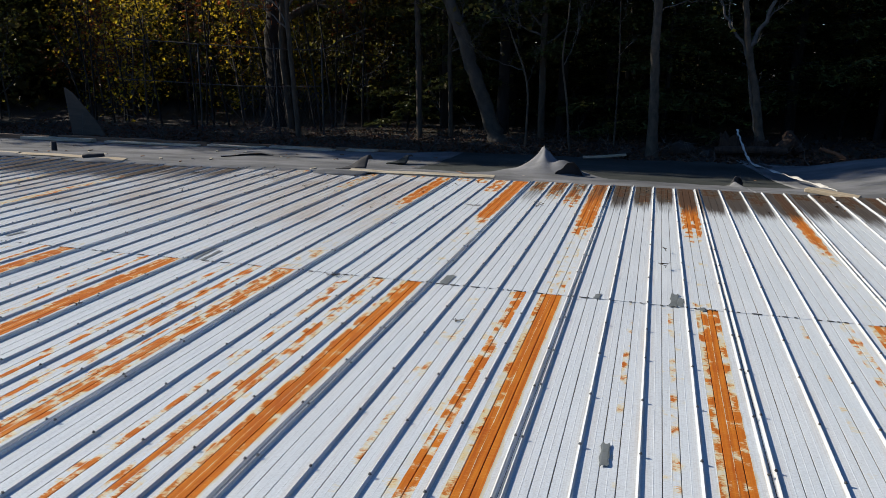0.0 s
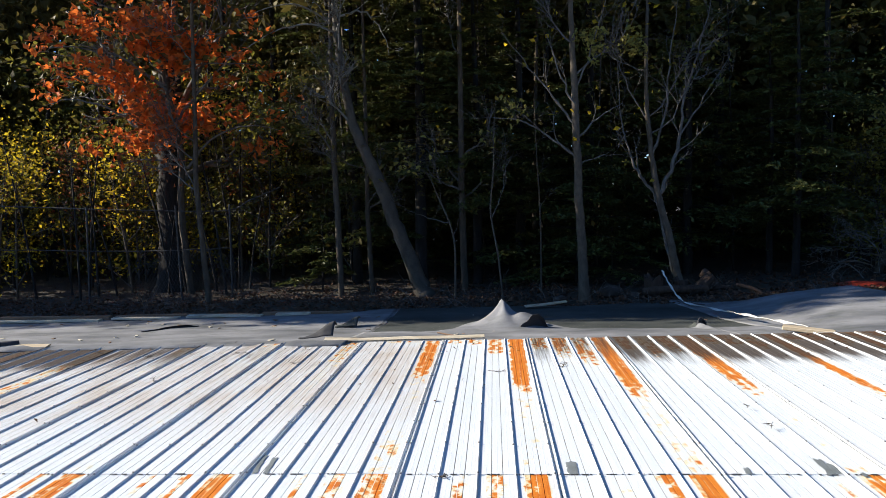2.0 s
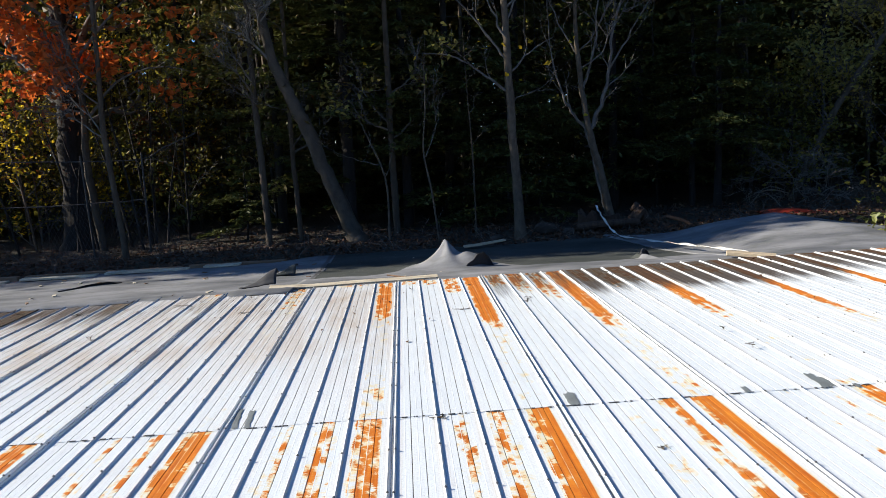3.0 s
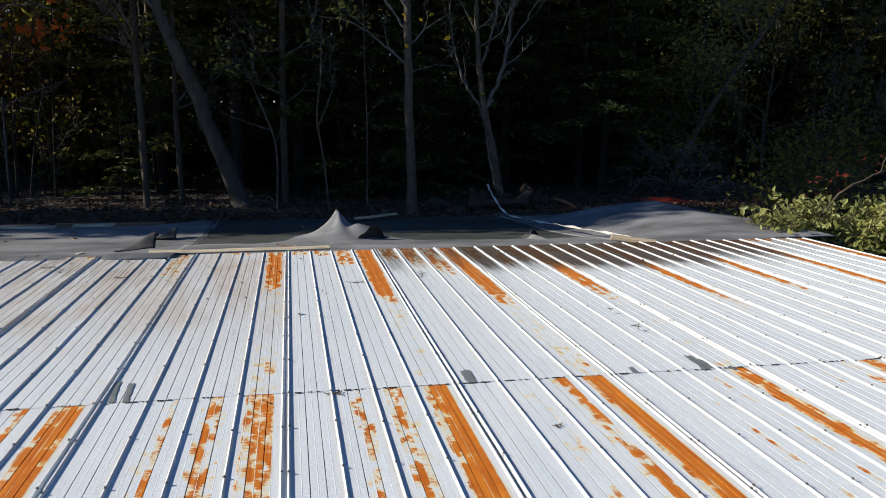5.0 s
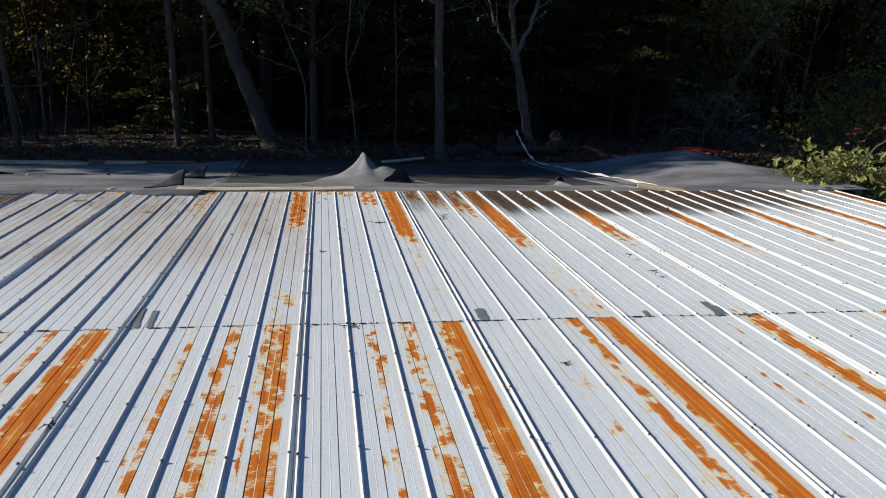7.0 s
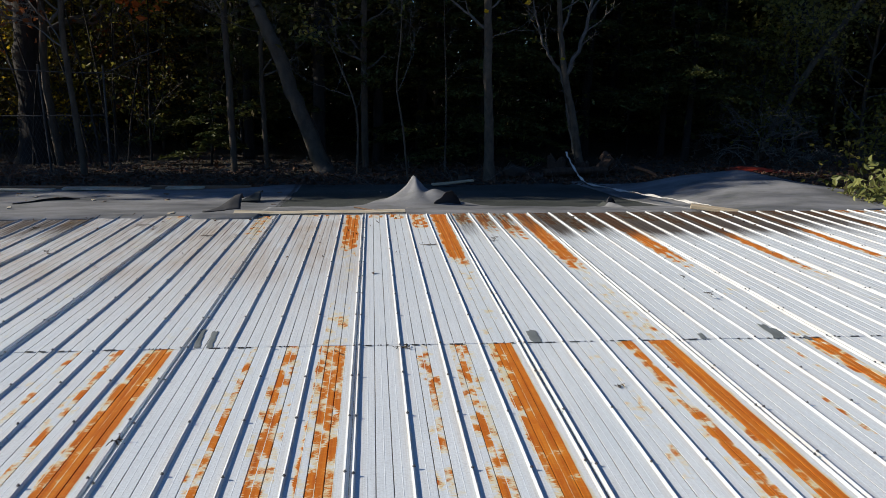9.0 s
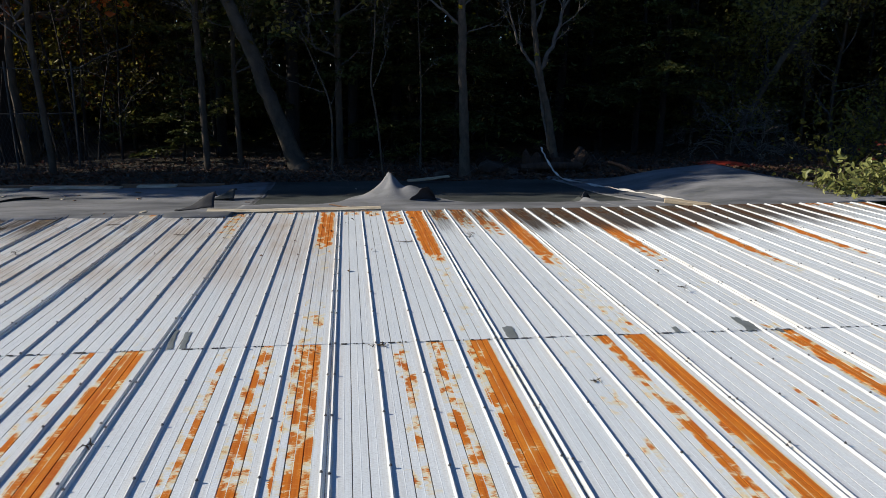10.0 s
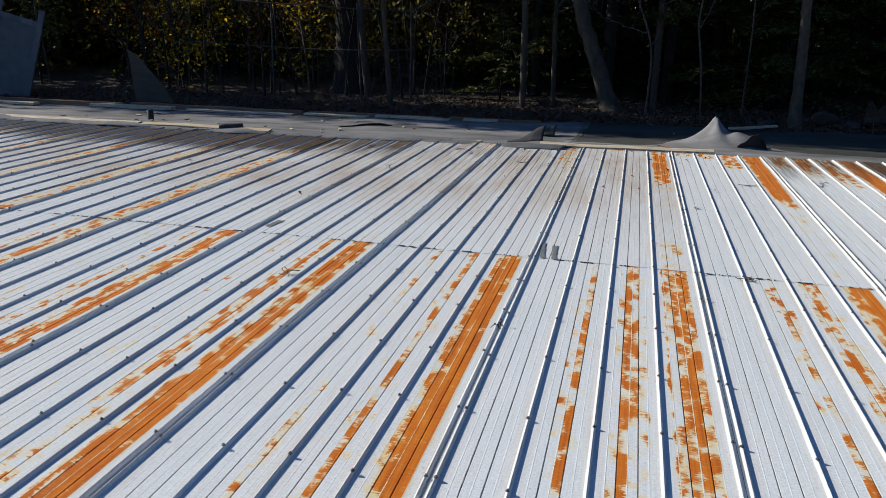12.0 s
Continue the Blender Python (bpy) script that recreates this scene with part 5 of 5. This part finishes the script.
stump("stump", 3.55, 9.7, 0.17, 0.5, "rotten brown tree stump with a broken jagged top", 1)
stump("stump", 4.1, 9.85, 0.13, 0.36, "low rotten brown tree stump among the roots", 2)
boulder("boulder", 2.75, 9.7, -0.22, (.2, .16, .15), ROCK, "round mossy stone in the leaf litter", "boulder", 3, "boulders by the trees")
boulder("boulder", 1.75, 9.3, -0.3, (.12, .1, .08), ROCK, "small stone in the leaf litter", "boulder", 4, "boulders by the trees")
boulder("boulder", 3.15, 9.5, -0.28, (.1, .1, .08), ROCK, "small stone in the leaf litter", "boulder", 5, "boulders by the trees")
log("log", (4.35, 9.65, -0.22), (4.6, 9.6, 0.08), 0.11, "short brown cut log leaning on the stones", 1)
log("log", (4.72, 9.75, -0.22), (4.5, 9.9, 0.1), 0.1, "short brown cut log leaning on the stones", 2)
log("log", (3.3, 9.5, -0.2), (4.5, 9.55, -0.17), 0.07, "rotting brown log lying on the ground", 3)
log("log", (5.0, 9.5, -0.1), (5.45, 9.35, -0.27), 0.035, "broken branch end lying on the bank", 4)
me = spread_sheet("red_tarp", axis([(6.95, 8.1, 0.07)]), axis([(9.3, 10.1, 0.08)]), lambda x, y: land(x, y) + 0.03 + 0.06 * ramp(x, 6.9, 7.5) * ramp(x, 8.2, 7.5) * ramp(y, 9.25, 9.7) + 0.03 * noise.noise(Vector((x * 5, y * 5, 1))), REDTARP)
thing("red_tarp", "crumpled red plastic tarp on the ground behind the sheet", "tarp", me=me)
# heap of dead branches
heap = thing("brush_pile", "heap of dead grey branches and fine twigs", "brush", kind="stuff")
rng = np.random.default_rng(91)
lines, tips = [], []
for q in range(30):
    p = (rng.uniform(7.9, 9.0), rng.uniform(10.6, 11.6), rng.uniform(-0.25, 0.6))
    grow(rng, p, (rng.uniform(-1, 1), rng.uniform(-.6, .3), rng.uniform(-.1, .7)), rng.uniform(0.5, 1.05), rng.uniform(.006, .013), 2, lines, tips, -0.08, 2, 0.3)
part("dead_growth", mesh("dead_growth", *tube_arrays(lines, 4), BRUSH), heap)
for q, (a, b, r) in enumerate((((8.85, 10.9, 0.0), (7.7, 10.6, 0.35), .02), ((7.4, 10.7, 0.15), (8.0, 10.5, 0.05), .018), ((8.7, 10.6, 0.3), (9.1, 10.5, 0.5), .03))):
    thing("dead_branch", "pale dead branch lying on the brush", "branch", "dead branches", me=mesh("dead_branch", *tube_arrays([stem([(*a, r), (*((Vector(a) + Vector(b)) / 2 + Vector((0, 0, .08)))[:], r * .8), (*b, r * .5)], 5, 0.015, q)], 6), PALEBARK))


# leafy shrub at the corner of the roof
def shrub(name, x, y, wide, high, count, seed, leaf, label, size=0.075):
    rng = np.random.default_rng(seed)
    lines, tips = [], []
    z0 = land(x, y)
    for q in range(16):
        a = rng.uniform(0, 2 * np.pi)
        grow(rng, (x + math.cos(a) * wide * .3, y + math.sin(a) * wide * .3, z0), (math.cos(a) * .6, math.sin(a) * .6, 1.0), high * rng.uniform(.8, 1.5), 0.012, 2, lines, tips, 0.02, 2, 0.25)
    b = thing(name, label, "shrub", "shrubs beside the roof")
    tagged(part("stem_growth", mesh("stem_growth", *tube_arrays(lines, 5), BARK), b), kind="stuff")
    part("foliage", mesh("foliage", *leaf_arrays(rng, scatter(rng, tips, count, wide * 0.14), size, 1.7, 0.3, 0.12, True), leaf), b)


shrub("shrub", 7.0, 5.45, 0.55, 0.46, 460, 7, SHRUB, "leafy shrub with pale green oval leaves", 0.066)
shrub("shrub", 7.7, 5.5, 0.8, 0.38, 760, 1, SHRUB, "leafy shrub with green and yellowing oval leaves", 0.06)
shrub("shrub", 8.7, 5.2, 1.1, 0.42, 1300, 2, SHRUB, "leafy shrub with green and yellowing oval leaves", 0.066)
shrub("shrub", 9.8, 5.6, 1.1, 0.5, 1000, 3, SHRUB, "leafy shrub with green and yellowing oval leaves", 0.08)
shrub("shrub", 7.9, 4.3, 0.8, 0.34, 600, 4, SHRUB, "low leafy shrub against the roof corner", 0.07)
shrub("shrub", 8.9, 7.4, 1.0, 0.8, 900, 5, OLIVE, "dim olive shrub behind the roof corner", 0.055)
shrub("shrub", 10.5, 8.5, 1.3, 1.3, 1300, 6, OLIVE, "dim olive shrub behind the roof corner", 0.055)
rng = np.random.default_rng(17)
lines, tips = [], []
for p, d in (((7.8, 6.5, 0.1), (.5, 0, .8)), ((8.1, 6.5, 0.3), (.6, .1, .5)), ((8.4, 6.5, 0.5), (.5, 0, .5))):
    grow(rng, p, d, 0.7, .006, 1, lines, tips, 0, 2)
b = thing("red_leaf_branch", "thin branch with dull red autumn leaves", "branch")
tagged(part("twig_growth", mesh("twig_growth", *tube_arrays(lines, 4), BARK), b), kind="stuff")
part("foliage", mesh("foliage", *leaf_arrays(rng, scatter(rng, tips, 40, .12), .07, 1.3), REDLEAF), b)
lines = [stem([(7.2, 5.3, -0.35, .018), (7.35, 5.1, 0.2, .016), (7.75, 5.06, 0.6, .013), (8.53, 5.06, 0.88, .01), (9.35, 5.06, 1.05, .005)], 5, .012, 1), stem([(7.75, 5.06, .6, .008), (8.2, 5.0, .56, .007), (8.7, 4.95, .4, .003)], 5, .01, 2), stem([(8.1, 5.06, .73, .007), (8.3, 5.06, 1.1, .005), (8.4, 5.06, 1.4, .003)], 4, .01, 3)]
thing("fallen_branch", "pale dead branch arching out of the shrubs", "branch", me=mesh("fallen_branch", *tube_arrays(lines, 6), PALEBARK))
# leaning boards at the far end of the bank
tri = [(-10.72, 9.5, 0.62), (-10.5, 9.5, 0.5), (-9.95, 9.5, -0.1), (-9.6, 9.5, -0.62), (-10.6, 9.5, -0.66), (-10.66, 9.5, -0.1)]
V = [Vector(p) for p in tri] + [Vector(p) + Vector((0, 0.03, 0)) for p in tri]
F = [tuple(range(6))[::-1], tuple(range(6, 12))] + [(i, (i + 1) % 6, 6 + (i + 1) % 6, 6 + i) for i in range(6)]
thing("broken_board", "broken triangular tan board standing on edge", "board", me=mesh("broken_board", V, F, BOARD))
door = thing("leaning_door", "grey weathered framed panel leaning in the undergrowth", "door panel", at=(-13.45, 9.5, -0.6))
door.rotation_euler = (radians(-8), radians(15), radians(6))
part("panel", block("panel", (1.5, 0.03, 1.75), (-0.75, 0.0, 0.9), PANEL, 0.004, rough=0.004), door)
for s, c in (((0.14, 0.05, 2.05), (-0.02, -0.012, 1.02)), ((0.12, 0.05, 2.05), (-1.0, -0.012, 1.02)), ((1.0, 0.05, 0.12), (-0.5, -0.012, 1.72)), ((1.0, 0.05, 0.12), (-0.5, -0.012, 0.08))):
    part("rail", block("rail", s, c, RAILGREY, 0.005, rough=0.006), door)
# fallen leaves and twigs on the ground
rng = np.random.default_rng(55)
n = 16000
c = np.stack([rng.uniform(-14, 12, n), 7.9 + np.abs(rng.standard_normal(n)) * 2.0, np.zeros(n)], 1)
c[:, 2] = [land(a, b) + 0.012 for a, b in c[:, :2]]
c[:, 2] += rng.random(n) * 0.03
tagged(thing("leaf_litter", "brown fallen leaves covering the woodland floor", "leaf litter", me=mesh("leaf_litter", *leaf_arrays(rng, c, 0.06, 1.3, 0.6), LITTER)), kind="stuff")
lines, tips = [], []
for q in range(210):
    x, y = rng.uniform(-12, 9), 8.5 + abs(rng.standard_normal()) * 1.2
    a = rng.uniform(0, 2 * np.pi)
    grow(rng, (x, y, land(x, y) + 0.02), (math.cos(a), math.sin(a), rng.choice([0.05, 0.05, 0.9])), rng.uniform(.15, .6), .005, 1, lines, tips, 0.0, 1, 0.25)
tagged(thing("fallen_twigs", "dry twigs scattered and standing in the leaf litter", "twigs", me=mesh("fallen_twigs", *tube_arrays(lines, 4), TWIG)), kind="stuff")
